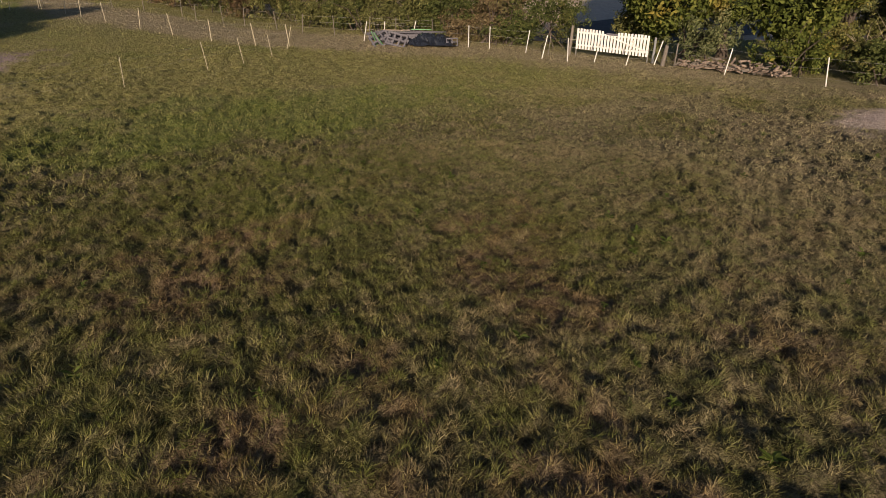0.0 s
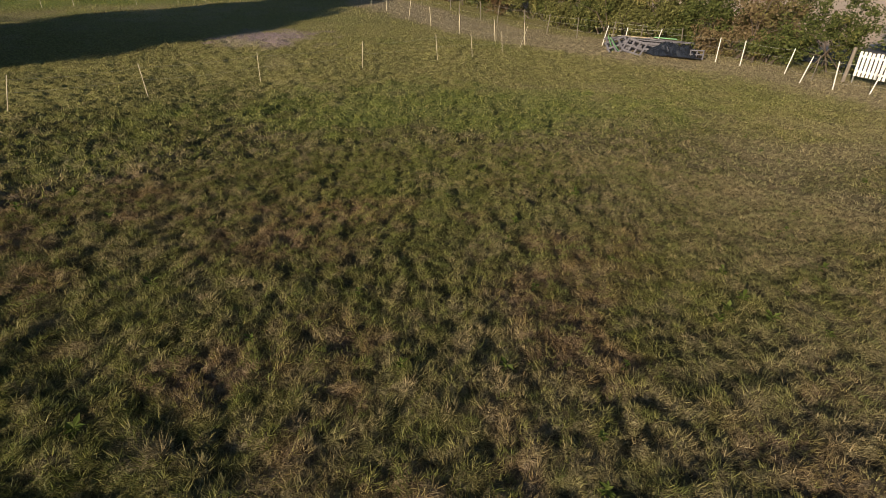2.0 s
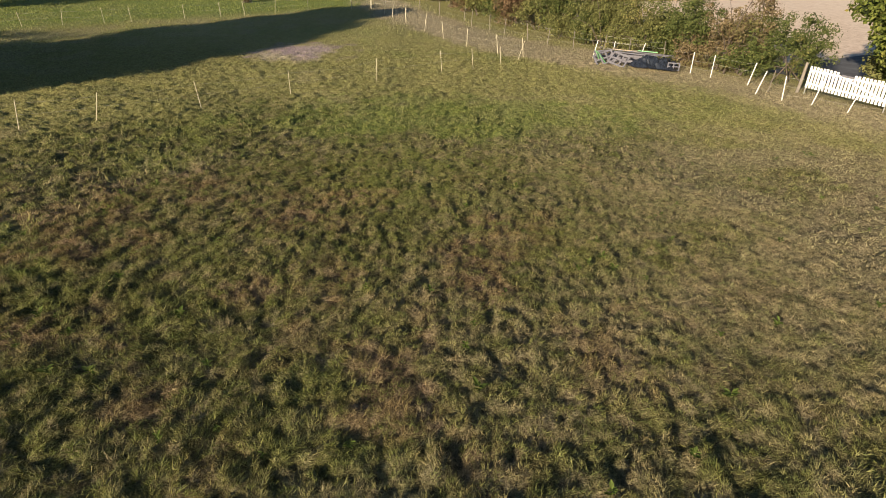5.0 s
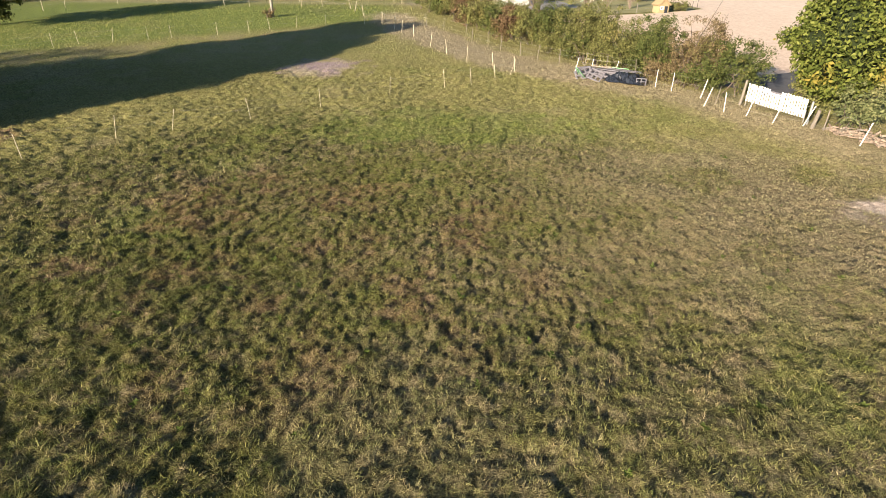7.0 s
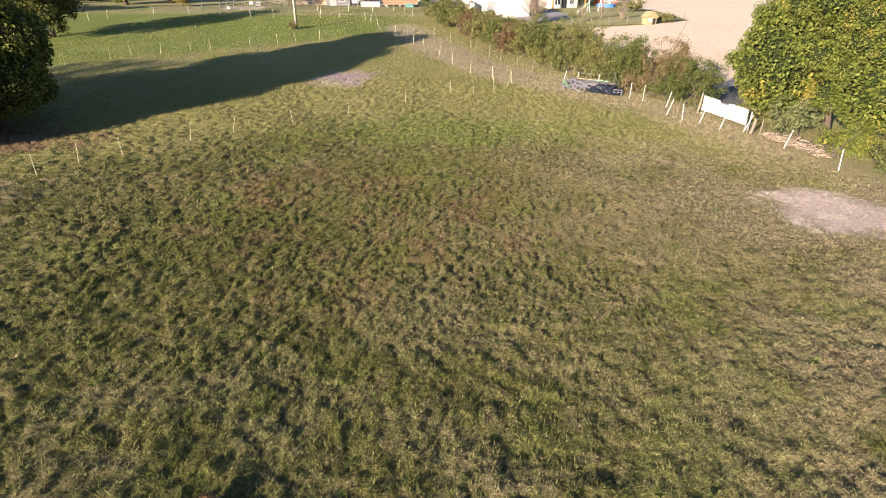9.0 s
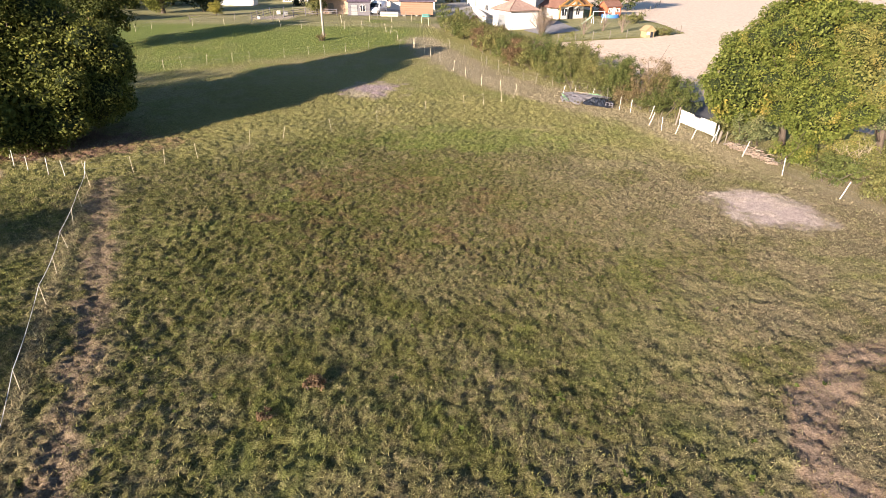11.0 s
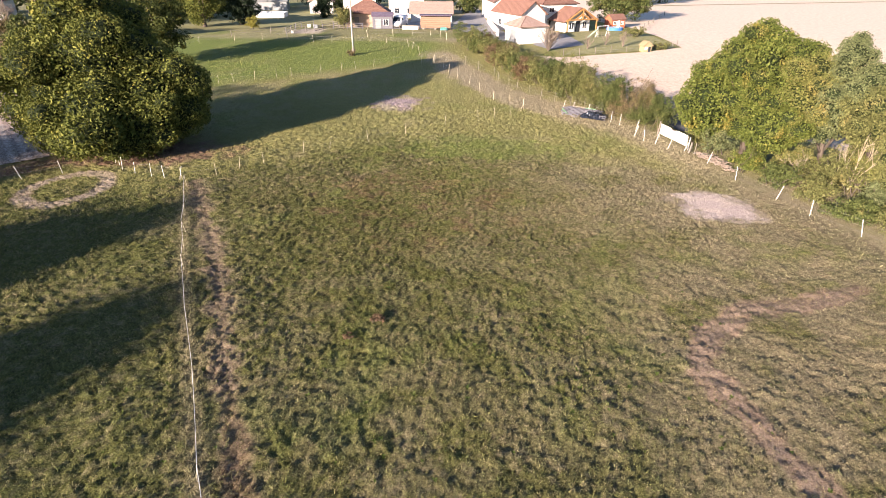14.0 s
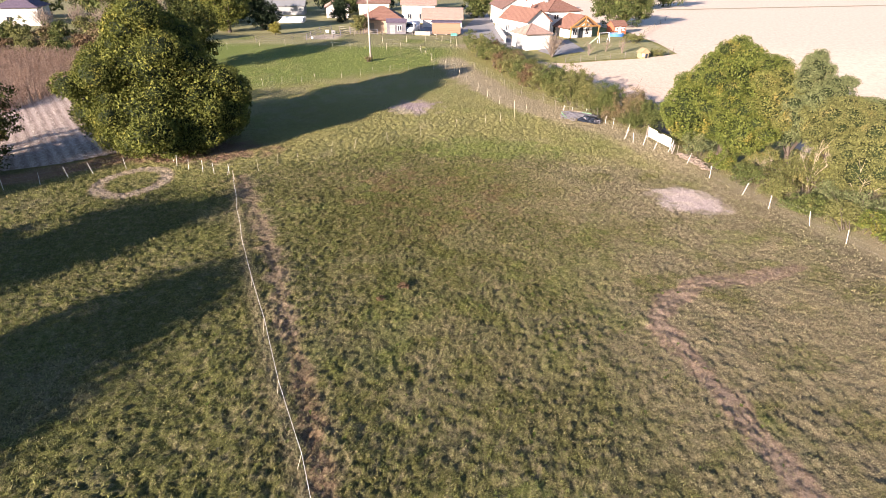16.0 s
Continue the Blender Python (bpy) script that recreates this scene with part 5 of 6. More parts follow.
for k, (x, y, z, ry, rz) in enumerate(((-2.35, -0.85, 0.46, 50, 70), (-2.1, -0.9, 0.44, 42, 60), (0.3, 0.5, 0.84, 2, 8))):
    bm = bmesh.new()
    tube(bm, [(-0.6, 0, 0), (0.6, 0, 0)], [0.03, 0.03], 7)
    ob = tagged(link("green_pole", bm, M_GREEN), "bright green plastic pole leaning on the pallets", "pole")
    ob.matrix_world = PILE @ pose(x, y, z, 0, ry, rz)


def tarpaulin():
    """A crumpled sheet thrown over the end of the pile and hanging down its front."""
    bm = bmesh.new()
    bmesh.ops.create_grid(bm, x_segments=56, y_segments=44, size=1)
    for v in bm.verts:
        u, w = v.co.x, v.co.y
        x = u * 1.35 + 0.16 * noise.noise(Vector((u * 2.0, w * 2.0, 1)))
        y = w * 0.95 + 0.16 * noise.noise(Vector((u * 2.0, w * 2.0, 7)))
        fold = 1 - 2 * abs(noise.noise(Vector((x * 1.7, y * 1.3, 3))))
        crease = 1 - 2 * abs(noise.noise(Vector((x * 4.2 + y * 2, y * 4.2, 9))))
        rim = max(abs(u) ** 1.4, (0.25 - w) / 1.25 if w < 0.25 else (w - 0.25) / 0.9)
        z = 0.66 - 0.22 * (u + 1) / 2 - 0.55 * max(0.0, rim - 0.35) / 0.65
        z += 0.17 * (fold - 0.5) + 0.10 * (crease - 0.5)
        v.co = Vector((x, y, max(z, 0.04 + 0.03 * (1 + fold))))
    ob = tagged(link("tarpaulin", bm, M_TARP), "crumpled black tarpaulin draped over the stack", "tarpaulin")
    s = ob.modifiers.new("thickness", "SOLIDIFY")
    s.thickness = 0.006
    ob.matrix_world = PILE @ pose(0.95, -0.12, 0.02, 0, 0, 3)


tarpaulin()

# ---- the electricity line ----


def utility_pole(x, y, h):
    root = empty("utility_pole", pose(x, y, float(land(y))), "tall pale concrete electricity pole in the meadow", "pole")
    bm = bmesh.new()
    tube(bm, [(0, 0, -0.2), (-0.03, 0, h * 0.5), (-0.08, 0, h)], [0.19, 0.15, 0.11], 10)
    part("shaft", bm, M_CONCRETE, root, "", True)
    bm = bmesh.new()
    box(bm, (1.1, 0.08, 0.08), (-0.08, 0, h - 0.5), None, 0.01)
    part("crossarm", bm, M_GREY, root)
    for dx in (-0.5, 0.0, 0.5):
        bm = bmesh.new()
        tube(bm, [(dx - 0.08, 0, h - 0.46), (dx - 0.08, 0, h - 0.36), (dx - 0.08, 0, h - 0.28)], [0.05, 0.06, 0.03], 8)
        part("insulator", bm, M_DARK, root)
    return root


utility_pole(-19.5, 54.2, 10.4)
for k, (dy, dz) in enumerate(((-0.5, 0.0), (0.0, 0.05), (0.5, 0.0))):
    bm = bmesh.new()
    start = Vector((-19.6 + dy * 0.6, 54.2 + dy * 0.4, 12.1 + dz))
    for end in (Vector((-95, 88, 12.0)), Vector((42, 96, 12.4))):
        run = [start.lerp(end, j / 14) - Vector((0, 0, 3.2 * (j / 14) * (1 - j / 14))) for j in range(15)]
        tube(bm, run, [0.018] * 15, 4)
    tagged(link("power_line", bm, M_TYRE), "thin dark overhead power line", "power line", "power lines", "structure")


# ---- the village ----


def face_window(root, m, w, h, shutters=False):
    """A window in a wall whose outside is local -y at the pose m."""
    bm = bmesh.new()
    for x, z, sx, sz in ((0, h / 2 + 0.03, w + 0.16, 0.07), (0, -h / 2 - 0.03, w + 0.16, 0.07), (-w / 2 - 0.04, 0, 0.07, h), (w / 2 + 0.04, 0, 0.07, h), (0, 0, 0.06, h)):
        box(bm, (sx, 0.09, sz), (x, -0.02, z))
    frame_ob = part("window", bm, M_WHITE, root)
    frame_ob.matrix_local = m
    bm = bmesh.new()
    box(bm, (w, 0.03, h), (0, -0.012, 0))
    part("pane", bm, M_DARK, frame_ob, "dark window pane")
    if shutters:
        for s in (-1, 1):
            bm = bmesh.new()
            box(bm, (w * 0.5, 0.05, h), (s * (w * 0.78), -0.035, 0))
            part("shutter", bm, M_GREYWOOD, frame_ob)


def house(name, x, y, yaw, w, d, eave, rise, roof, wall_mat, roof_mat, label, windows=(), doors=(), chimney=None, over=0.4, lift=0.0):
    """Walls with gables, a thick overhanging roof, windows and doors. Front is local -y; origin at the front left corner."""
    root = empty(name, pose(x, y, float(land(y)) + lift, 0, 0, yaw), label, "house")
    bm = bmesh.new()
    low = [bm.verts.new(p) for p in ((0, 0, -0.6), (w, 0, -0.6), (w, d, -0.6), (0, d, -0.6))]
    top = [bm.verts.new(p) for p in ((0, 0, eave), (w, 0, eave), (w, d, eave), (0, d, eave))]
    for k in range(4):
        bm.faces.new((low[k], low[(k + 1) % 4], top[(k + 1) % 4], top[k]))
    bm.faces.new(low[::-1])
    if roof == "y":                                   # the ridge runs away from the front
        a, b = bm.verts.new((w / 2, 0, eave + rise)), bm.verts.new((w / 2, d, eave + rise))
        bm.faces.new((top[0], top[1], a))
        bm.faces.new((top[2], top[3], b))
        bm.faces.new((top[1], top[2], b, a))
        bm.faces.new((top[3], top[0], a, b))
    elif roof == "x":
        a, b = bm.verts.new((0, d / 2, eave + rise)), bm.verts.new((w, d / 2, eave + rise))
        bm.faces.new((top[3], top[0], a))
        bm.faces.new((top[1], top[2], b))
        bm.faces.new((top[0], top[1], b, a))
        bm.faces.new((top[2], top[3], a, b))
    else:
        bm.faces.new(top)
    part("wall", bm, wall_mat, root)
    t = 0.16
    o = over

    def slope(corners):
        bm = bmesh.new()
        n = (Vector(corners[1]) - Vector(corners[0])).cross(Vector(corners[2]) - Vector(corners[0])).normalized()
        n = n if n.z > 0 else -n
        lo = [bm.verts.new(Vector(c) + n * 0.02) for c in corners]
        hi = [bm.verts.new(Vector(c) + n * (0.02 + t)) for c in corners]
        k = len(corners)
        bm.faces.new(lo[::-1])
        bm.faces.new(hi)
        for i in range(k):
            bm.faces.new((lo[i], lo[(i + 1) % k], hi[(i + 1) % k], hi[i]))
        bmesh.ops.recalc_face_normals(bm, faces=bm.faces)
        part("roof_slope", bm, roof_mat, root)

    z1 = eave + rise
    if roof == "y":
        drop = rise / (w / 2) * o
        slope([(-o, -o, eave - drop), (w / 2, -o, z1), (w / 2, d + o, z1), (-o, d + o, eave - drop)])
        slope([(w + o, -o, eave - drop), (w / 2, -o, z1), (w / 2, d + o, z1), (w + o, d + o, eave - drop)])
    elif roof == "x":
        drop = rise / (d / 2) * o
        slope([(-o, -o, eave - drop), (w + o, -o, eave - drop), (w + o, d / 2, z1), (-o, d / 2, z1)])
        slope([(-o, d + o, eave - drop), (w + o, d + o, eave - drop), (w + o, d / 2, z1), (-o, d / 2, z1)])
    else:
        s = min(w, d) / 2
        if w >= d:
            ra, rb = (s, d / 2, z1), (w - s, d / 2, z1)
        else:
            ra, rb = (w / 2, s, z1), (w / 2, d - s, z1)
        c = [(-o, -o, eave - 0.1), (w + o, -o, eave - 0.1), (w + o, d + o, eave - 0.1), (-o, d + o, eave - 0.1)]
        if w >= d:
            slope([c[0], c[1], rb, ra])
            slope([c[2], c[3], ra, rb])
            slope([c[1], c[2], rb])
            slope([c[3], c[0], ra])
        else:
            slope([c[0], c[1], ra])
            slope([c[2], c[3], rb])
            slope([c[1], c[2], rb, ra])
            slope([c[3], c[0], ra, rb])
    side = {"front": lambda u, z: pose(u, -0.01, z), "left": lambda u, z: pose(-0.01, u, z, 0, 0, -90), "right": lambda u, z: pose(w + 0.01, u, z, 0, 0, 90)}
    for face, u, z, ww, hh in windows:
        face_window(root, side[face](u, z), ww, hh)
    for face, u, ww, hh, m in doors:
        bm = bmesh.new()
        box(bm, (ww, 0.10, hh), (0, -0.02, hh / 2), None, 0.01)
        part("door", bm, m, root).matrix_local = side[face](u, 0)
    if chimney:
        bm = bmesh.new()
        box(bm, (0.6, 0.6, 1.6), (0, 0, 0), None, 0.02)
        box(bm, (0.74, 0.74, 0.12), (0, 0, 0.86))
        part("chimney", bm, M_RENDER, root).matrix_local = pose(chimney[0], chimney[1], z1 + 0.1)
    return root


house("house", 8.2, 66.4, 28, 5.3, 5.4, 2.9, 1.5, "hip", M_RENDER, M_TILE_PINK, "small white rendered annex with a tiled hip roof",
      (), (("left", 2.6, 2.2, 2.2, M_GREY),))
house("house", 9.2, 80.0, 30, 5.6, 11.0, 3.6, 2.2, "y", M_RENDER, M_TILE, "white rendered house with a terracotta gable roof", (("left", 4, 1.6, 1.2, 1.1), ("left", 8, 1.6, 1.2, 1.1)), (), (6.0, 9.0))
house("house", 4.2, 101.0, 10, 8.5, 16.0, 4.4, 2.6, "y", M_RENDER, M_TILE_BROWN, "white rendered house with a brown tiled roof beside the road",
      (("left", 3, 2.8, 1.0, 1.2), ("left", 7, 2.8, 1.0, 1.2), ("left", 11, 2.8, 1.0, 1.2)), (("left", 5, 1.0, 2.1, M_GREY),))
house("house", 14.0, 87.0, 24, 8.0, 9.5, 5.0, 2.2, "hip", M_RENDER, M_TILE, "two-storey white house with a terracotta hip roof",
      (("front", 2.0, 1.4, 1.1, 1.9), ("front", 5.2, 1.5, 1.0, 1.1), ("front", 2.0, 3.9, 1.1, 0.9)), (("front", 4.0, 1.0, 2.1, M_GREY),), (2.0, 5.0))


def gabled_house():
    root = house("house", 18.4, 83.5, 30, 6.2, 12.0, 2.5, 2.0, "y", M_RENDER, M_TILE, "white bungalow with a terracotta roof and honey timber gable porch",
                 (("front", 1.5, 1.2, 1.1, 1.2), ("front", 4.8, 1.2, 0.9, 1.2)), (("front", 3.1, 1.0, 2.1, M_DARK),), None, 0.9)
    for x in (-0.6, 6.8):
        bm = bmesh.new()
        box(bm, (0.22, 0.22, 2.5), (x, -1.4, 1.25), None, 0.02)
        part("porch_post", bm, M_TIMBER, root)
    for pts in (((-0.9, -1.4, 2.2), (3.1, -1.4, 4.5)), ((7.1, -1.4, 2.2), (3.1, -1.4, 4.5)), ((-0.9, -1.4, 2.45), (7.1, -1.4, 2.45)), ((3.1, -1.4, 2.4), (3.1, -1.4, 4.4)), ((1.2, -1.4, 2.4), (3.1, -1.4, 3.5)), ((5.0, -1.4, 2.4), (3.1, -1.4, 3.5))):
        bm = bmesh.new()
        tube(bm, pts, [0.17, 0.17], 4)
        part("timber", bm, M_TIMBER, root)


gabled_house()
house("garden_shed", 29.4, 91.5, 24, 3.4, 2.6, 1.8, 0.9, "x", M_REDWOOD, M_TILE, "red boarded garden shed with a low tiled roof", (("front", 0.8, 1.1, 0.6, 0.6), ("front", 2.7, 1.1, 0.6, 0.6)), (("front", 1.7, 0.7, 1.6, M_WHITE),), None, 0.2)["category"] = "shed"
house("house", -27.6, 87.0, 8, 9.0, 8.0, 2.7, 2.4, "hip", M_BRICKY, M_TILE, "old stone house with a terracotta hip roof", (), (("front", 2.2, 1.0, 2.0, M_POSTWOOD),), None, 0.5)
house("shed", -21.6, 84.8, 6, 4.2, 3.0, 2.4, 0.6, "x", M_GREYWOOD, M_SLATE, "grey boarded lean-to shed beside the stone house", (("front", 2.8, 1.3, 0.9, 1.1),), (("front", 1.2, 1.2, 1.9, M_GREY),), None, 0.2)["category"] = "shed"
house("house", -21.5, 108.0, 6, 8.6, 10.0, 4.4, 2.0, "x", M_RENDER, M_TILE_PINK, "long white house with a faded tiled roof", (("front", 2.0, 1.6, 1.0, 1.2), ("front", 5.0, 1.6, 1.0, 1.2)), ())
house("house", -15.2, 99.5, 4, 9.6, 8.0, 1.9, 2.1, "x", M_RENDER, M_TILE_PINK, "low beige house with a faded tiled roof", (), ())
house("house", -33.0, 109.0, 10, 8.0, 8.0, 4.6, 2.0, "x", M_BEIGE, M_TILE_BROWN, "pale beige house behind the conifer", (("front", 2.0, 1.5, 1.0, 1.1), ("front", 5.5, 3.3, 1.0, 1.0)), ())
house("house", -43.5, 116.0, 14, 6.0, 7.0, 2.9, 1.6, "y", M_RENDER, M_TILE_PINK, "small white house with a pinkish roof", (("front", 3.0, 1.4, 0.9, 1.0),), ())
house("house", -114.0, 86.0, 22, 8.5, 10.0, 4.0, 2.4, "hip", M_RENDER, M_SLATE, "white house with a brown hip roof behind the maize", (("front", 2.4, 1.6, 1.2, 1.1),), ())
house("house", 6.0, 135.0, 18, 12.0, 9.0, 4.5, 2.4, "x", M_RENDER, M_TILE, "white house at the far end of the village", (("front", 3.0, 1.6, 1.1, 1.2), ("front", 8.0, 1.6, 1.1, 1.2)), ())
house("house", -64.0, 122.0, 10, 12.0, 6.0, 2.4, 1.2, "x", M_GREY, M_GREY, "low grey shed behind the garden trees", (), ())


def cabin():
    root = empty("cabin", pose(-11.5, 84.8, float(land(84.8)), 0, 0, 2), "long timber-clad cabin with a flat violet roof", "cabin")
    for k in range(6):
        bm = bmesh.new()
        box(bm, (6.3, 2.4, 0.36), (3.15, 1.2, 0.45 + k * 0.37), None, 0.012)
        part("cladding_board", bm, M_CLADDING, root)
    bm = bmesh.new()
    box(bm, (6.8, 2.9, 0.22), (3.15, 1.2, 2.72), None, 0.03)
    part("roof", bm, M_SLATE, root)
    for x in (0.6, 3.1, 5.7):
        bm = bmesh.new()
        box(bm, (0.4, 2.2, 0.45), (x, 1.2, 0.05))
        part("footing", bm, M_CONCRETE, root)


cabin()


def van():
    root = empty("van", pose(-16.3, 88.0, float(land(88.0)) + 0.05, 0, 0, 20), "white delivery van parked in the yard", "van")
    bm = bmesh.new()
    prof = ((-2.5, 0.35), (2.45, 0.35), (2.55, 0.9), (1.75, 1.25), (1.15, 2.15), (0.8, 2.35), (-2.4, 2.38), (-2.5, 2.2))
    a = [bm.verts.new((x, -0.95, z)) for x, z in prof]
    b = [bm.verts.new((x, 0.95, z)) for x, z in prof]
    bm.faces.new(a)
    bm.faces.new(b[::-1])
    for i in range(len(prof)):
        bm.faces.new((a[i - 1], a[i], b[i], b[i - 1]))
    bmesh.ops.recalc_face_normals(bm, faces=bm.faces)
    bmesh.ops.bevel(bm, geom=bm.edges[:], offset=0.08, segments=2, affect="EDGES")
    body = part("body", bm, M_CAR, root, "", True)
    bm = bmesh.new()
    box(bm, (0.05, 1.55, 0.85), (1.52, 0, 1.72), pose(0, 0, 0, 0, -33, 0), 0.01)
    part("windscreen", bm, M_DARK, body)
    for s in (-1, 1):
        bm = bmesh.new()
        box(bm, (0.7, 0.03, 0.5), (0.75, s * 0.955, 1.7), None, 0.01)
        part("side_window", bm, M_DARK, body)
        for x in (-1.6, 1.55):
            bm = bmesh.new()
            tube(bm, [(x, s * 0.82, 0.33), (x, s * 0.99, 0.33)], [0.33, 0.33], 16)
            wheel = part("wheel", bm, M_TYRE, root)
            bm = bmesh.new()
            tube(bm, [(x, s * 0.985, 0.33), (x, s * 1.0, 0.33)], [0.19, 0.17], 12)
            part("rim", bm, M_GREY, wheel)
    root.rotation_euler.z = radians(-105)


van()


def garden_things():
    # the yard wall in front of the van
    bm = bmesh.new()
    box(bm, (3.4, 0.25, 0.8), (0, 0, 0.4), None, 0.02)
    ob = tagged(link("yard_wall", bm, M_BEIGE), "low beige yard wall before the van", "wall")
    ob.matrix_world = pose(-13.6, 84.2, float(land(84.2)), 0, 0, 2)
    bm = bmesh.new()
    box(bm, (0.3, 26, 1.3), (0, 0, 0.65), None, 0.02)
    ob = tagged(link("garden_wall", bm, M_RENDER), "long white rendered garden wall beside the road", "wall")
    ob.matrix_world = pose(3.6, 88, float(land(88)), 0, 0, 4)
    # a swimming pool behind the garden trees
    root = empty("swimming_pool", pose(-50.5, 106, float(land(106)), 0, 0, 6), "raised white swimming pool with blue water", "pool")
    bm = bmesh.new()
    for x, y, sx, sy in ((0, -2.0, 7.4, 0.35), (0, 2.0, 7.4, 0.35), (-3.5, 0, 0.35, 3.7), (3.5, 0, 0.35, 3.7)):
        box(bm, (sx, sy, 1.1), (x, y, 0.55), None, 0.03)
    part("rim", bm, M_WHITE, root)
    bm = bmesh.new()
    box(bm, (6.7, 3.7, 0.9), (0, 0, 0.45))
    part("water", bm, M_POOL, root)
    root = empty("paddling_pool", pose(29.6, 89.0, float(land(89)), 0, 0, 0), "round blue above-ground pool beside the red shed", "pool")
    bm = bmesh.new()
    tube(bm, [(0, 0, 0), (0, 0, 0.55), (0, 0, 0.6)], [1.7, 1.7, 1.65], 24)
    part("wall", bm, M_BLUE, root)
    bm = bmesh.new()
    tube(bm, [(0, 0, 0.605), (0, 0, 0.615)], [1.55, 1.55], 24)
    part("water", bm, M_POOL, root)
    # the playhouse
    root = house("playhouse", 28.6, 60.9, 18, 1.5, 1.3, 0.95, 0.6, "y", M_YELLOWWOOD, M_YELLOWWOOD, "small yellow wooden playhouse at the garden's edge",
                 (("front", 0.4, 0.6, 0.3, 0.3),), (("front", 1.05, 0.4, 0.8, M_DARK),), None, 0.12, 0.05)
    root["category"] = "playhouse"
    # the slide
    root = empty("slide", pose(23.6, 76.5, float(land(76.5)), 0, 0, 30), "pale green children's slide on the lawn", "slide")
    bm = bmesh.new()
    for p in (((-0.3, 0.0, 0), (0, 0, 2.0)), ((0.3, 0, 0), (0, 0, 2.0)), ((0, 0, 2.0), (2.6, 0, 2.0)), ((2.6, -0.5, 0), (2.6, 0, 2.0)), ((2.6, 0.5, 0), (2.6, 0, 2.0))):
        tube(bm, p, [0.05, 0.05], 6)
    part("frame", bm, M_WHITE, root)
    bm = bmesh.new()
    box(bm, (2.6, 0.45, 0.07), (-1.2, 0, 0.75), pose(0, 0, 0, 0, -33, 0), 0.02)
    part("chute", bm, M_SLIDE, root)

    # clutter before the cabin and at the pens
    for x, y, sx, sy, sz, m, words in ((-6.6, 84.2, 1.3, 0.6, 0.5, M_TEAL, "teal plastic trough beside the timber cabin"), (-35.4, 85.5, 0.7, 0.6, 0.6, M_PLASTIC, "white plastic tub in the horse pen"),
                                       (-33.6, 84.0, 0.8, 0.8, 0.7, M_GREY, "grey metal tub in the horse pen"), (-36.0, 75.5, 0.4, 0.4, 0.45, M_PLASTIC, "white bucket beside the rail fence")):
        root = empty("tub", pose(x, y, float(land(y)), 0, 0, 15), words, "tub")
        bm = bmesh.new()
        for cx, cy, wx, wy in ((0, -sy / 2, sx, 0.06), (0, sy / 2, sx, 0.06), (-sx / 2, 0, 0.06, sy - 0.06), (sx / 2, 0, 0.06, sy - 0.06)):
            box(bm, (wx, wy, sz), (cx, cy, sz / 2), None, 0.01)
        part("side", bm, m, root)
        bm = bmesh.new()
        box(bm, (sx - 0.06, sy - 0.06, 0.06), (0, 0, 0.05))
        part("bottom", bm, m, root)


garden_things()
shrub("shrub", -19.9, 53.9, 0.7, 0.7, 1.1, M_DRYLEAF, "dry brown weeds round the foot of the electricity pole", 204, 16, 40, 0.12, 5, 5, "", 0.25)
bare_shrub(12.6, 60.6, 4.4, 2.5, M_TWIG, "leafless grey bush beside the terrace", 201, 60)
bare_shrub(19.6, 63.0, 2.8, 1.2, M_TWIG, "young leafless fruit tree on the lawn", 202, 16)
bare_shrub(23.4, 67.0, 2.6, 1.1, M_TWIG, "young leafless fruit tree on the lawn", 203, 16)
bare_shrub(26.2, 65.6, 2.8, 1.2, M_TWIG, "young leafless fruit tree on the lawn", 204, 16)
shrub("shrub", 32.0, 63.8, 1.4, 1.1, 1.3, M_OLIVE, "low olive bush beside the playhouse", 205, 30, 50, 0.14)
shrub("shrub", 31.0, 77.5, 2.6, 1.6, 2.0, M_OLIVE, "loose olive bush at the lawn's end", 206, 40, 50, 0.16)
tree("garden_tree", 33.0, 106.0, 0.35, 2.5, ((0, 0, 5.0, 5.6, 4.6, 4.6), (5, 2, 4.4, 4.0, 3.6, 3.8), (-3, 3, 5.6, 3.5, 3.5, 4)), 210, 60, 0.36, 1.2, M_HEDGE, "broad dark green tree behind the red shed", 211)
tree("garden_tree", -2.5, 124.0, 0.3, 2.0, ((0, 0, 3.4, 3.6, 3.0, 3.0),), 80, 60, 0.36, 1.0, M_HEDGE, "round green tree beside the village road", 212)
tree("garden_tree", -57.0, 83.0, 0.4, 2.2, ((0, 0, 6.0, 4.6, 4.4, 5.0), (-2, 1, 4.4, 3.4, 3.2, 3.6)), 190, 70, 0.30, 1.0, M_OAK, "round green and yellowing garden tree", 213)
tree("conifer", -51.0, 87.5, 0.3, 2.0, ((0, 0, 3.2, 3.2, 3.0, 3.0), (0, 0, 6.4, 2.4, 2.4, 3.2), (2.0, 1, 3.4, 2.6, 2.4, 3.0)), 160, 80, 0.26, 0.8, M_CONIFER, "dense dark conifer in the garden", 214, inner=0.5)
tree("weeping_tree", -45.7, 80.4, 0.08, 1.2, ((0, 0, 1.7, 1.3, 1.2, 0.9), (0, 0, 1.0, 1.35, 1.3, 0.7)), 50, 60, 0.16, 0.4, M_YELLOW, "small yellow weeping garden tree", 215, limbs=5)
tree("conifer", -37.5, 106.5, 0.25, 2.0, ((0, 0, 2.6, 2.6, 2.6, 2.4), (0, 0, 5.2, 1.9, 1.9, 2.6), (0, 0, 7.8, 1.1, 1.1, 2.2)), 120, 70, 0.28, 0.8, M_CONIFER, "dark pointed conifer between the houses", 216, inner=0.5)
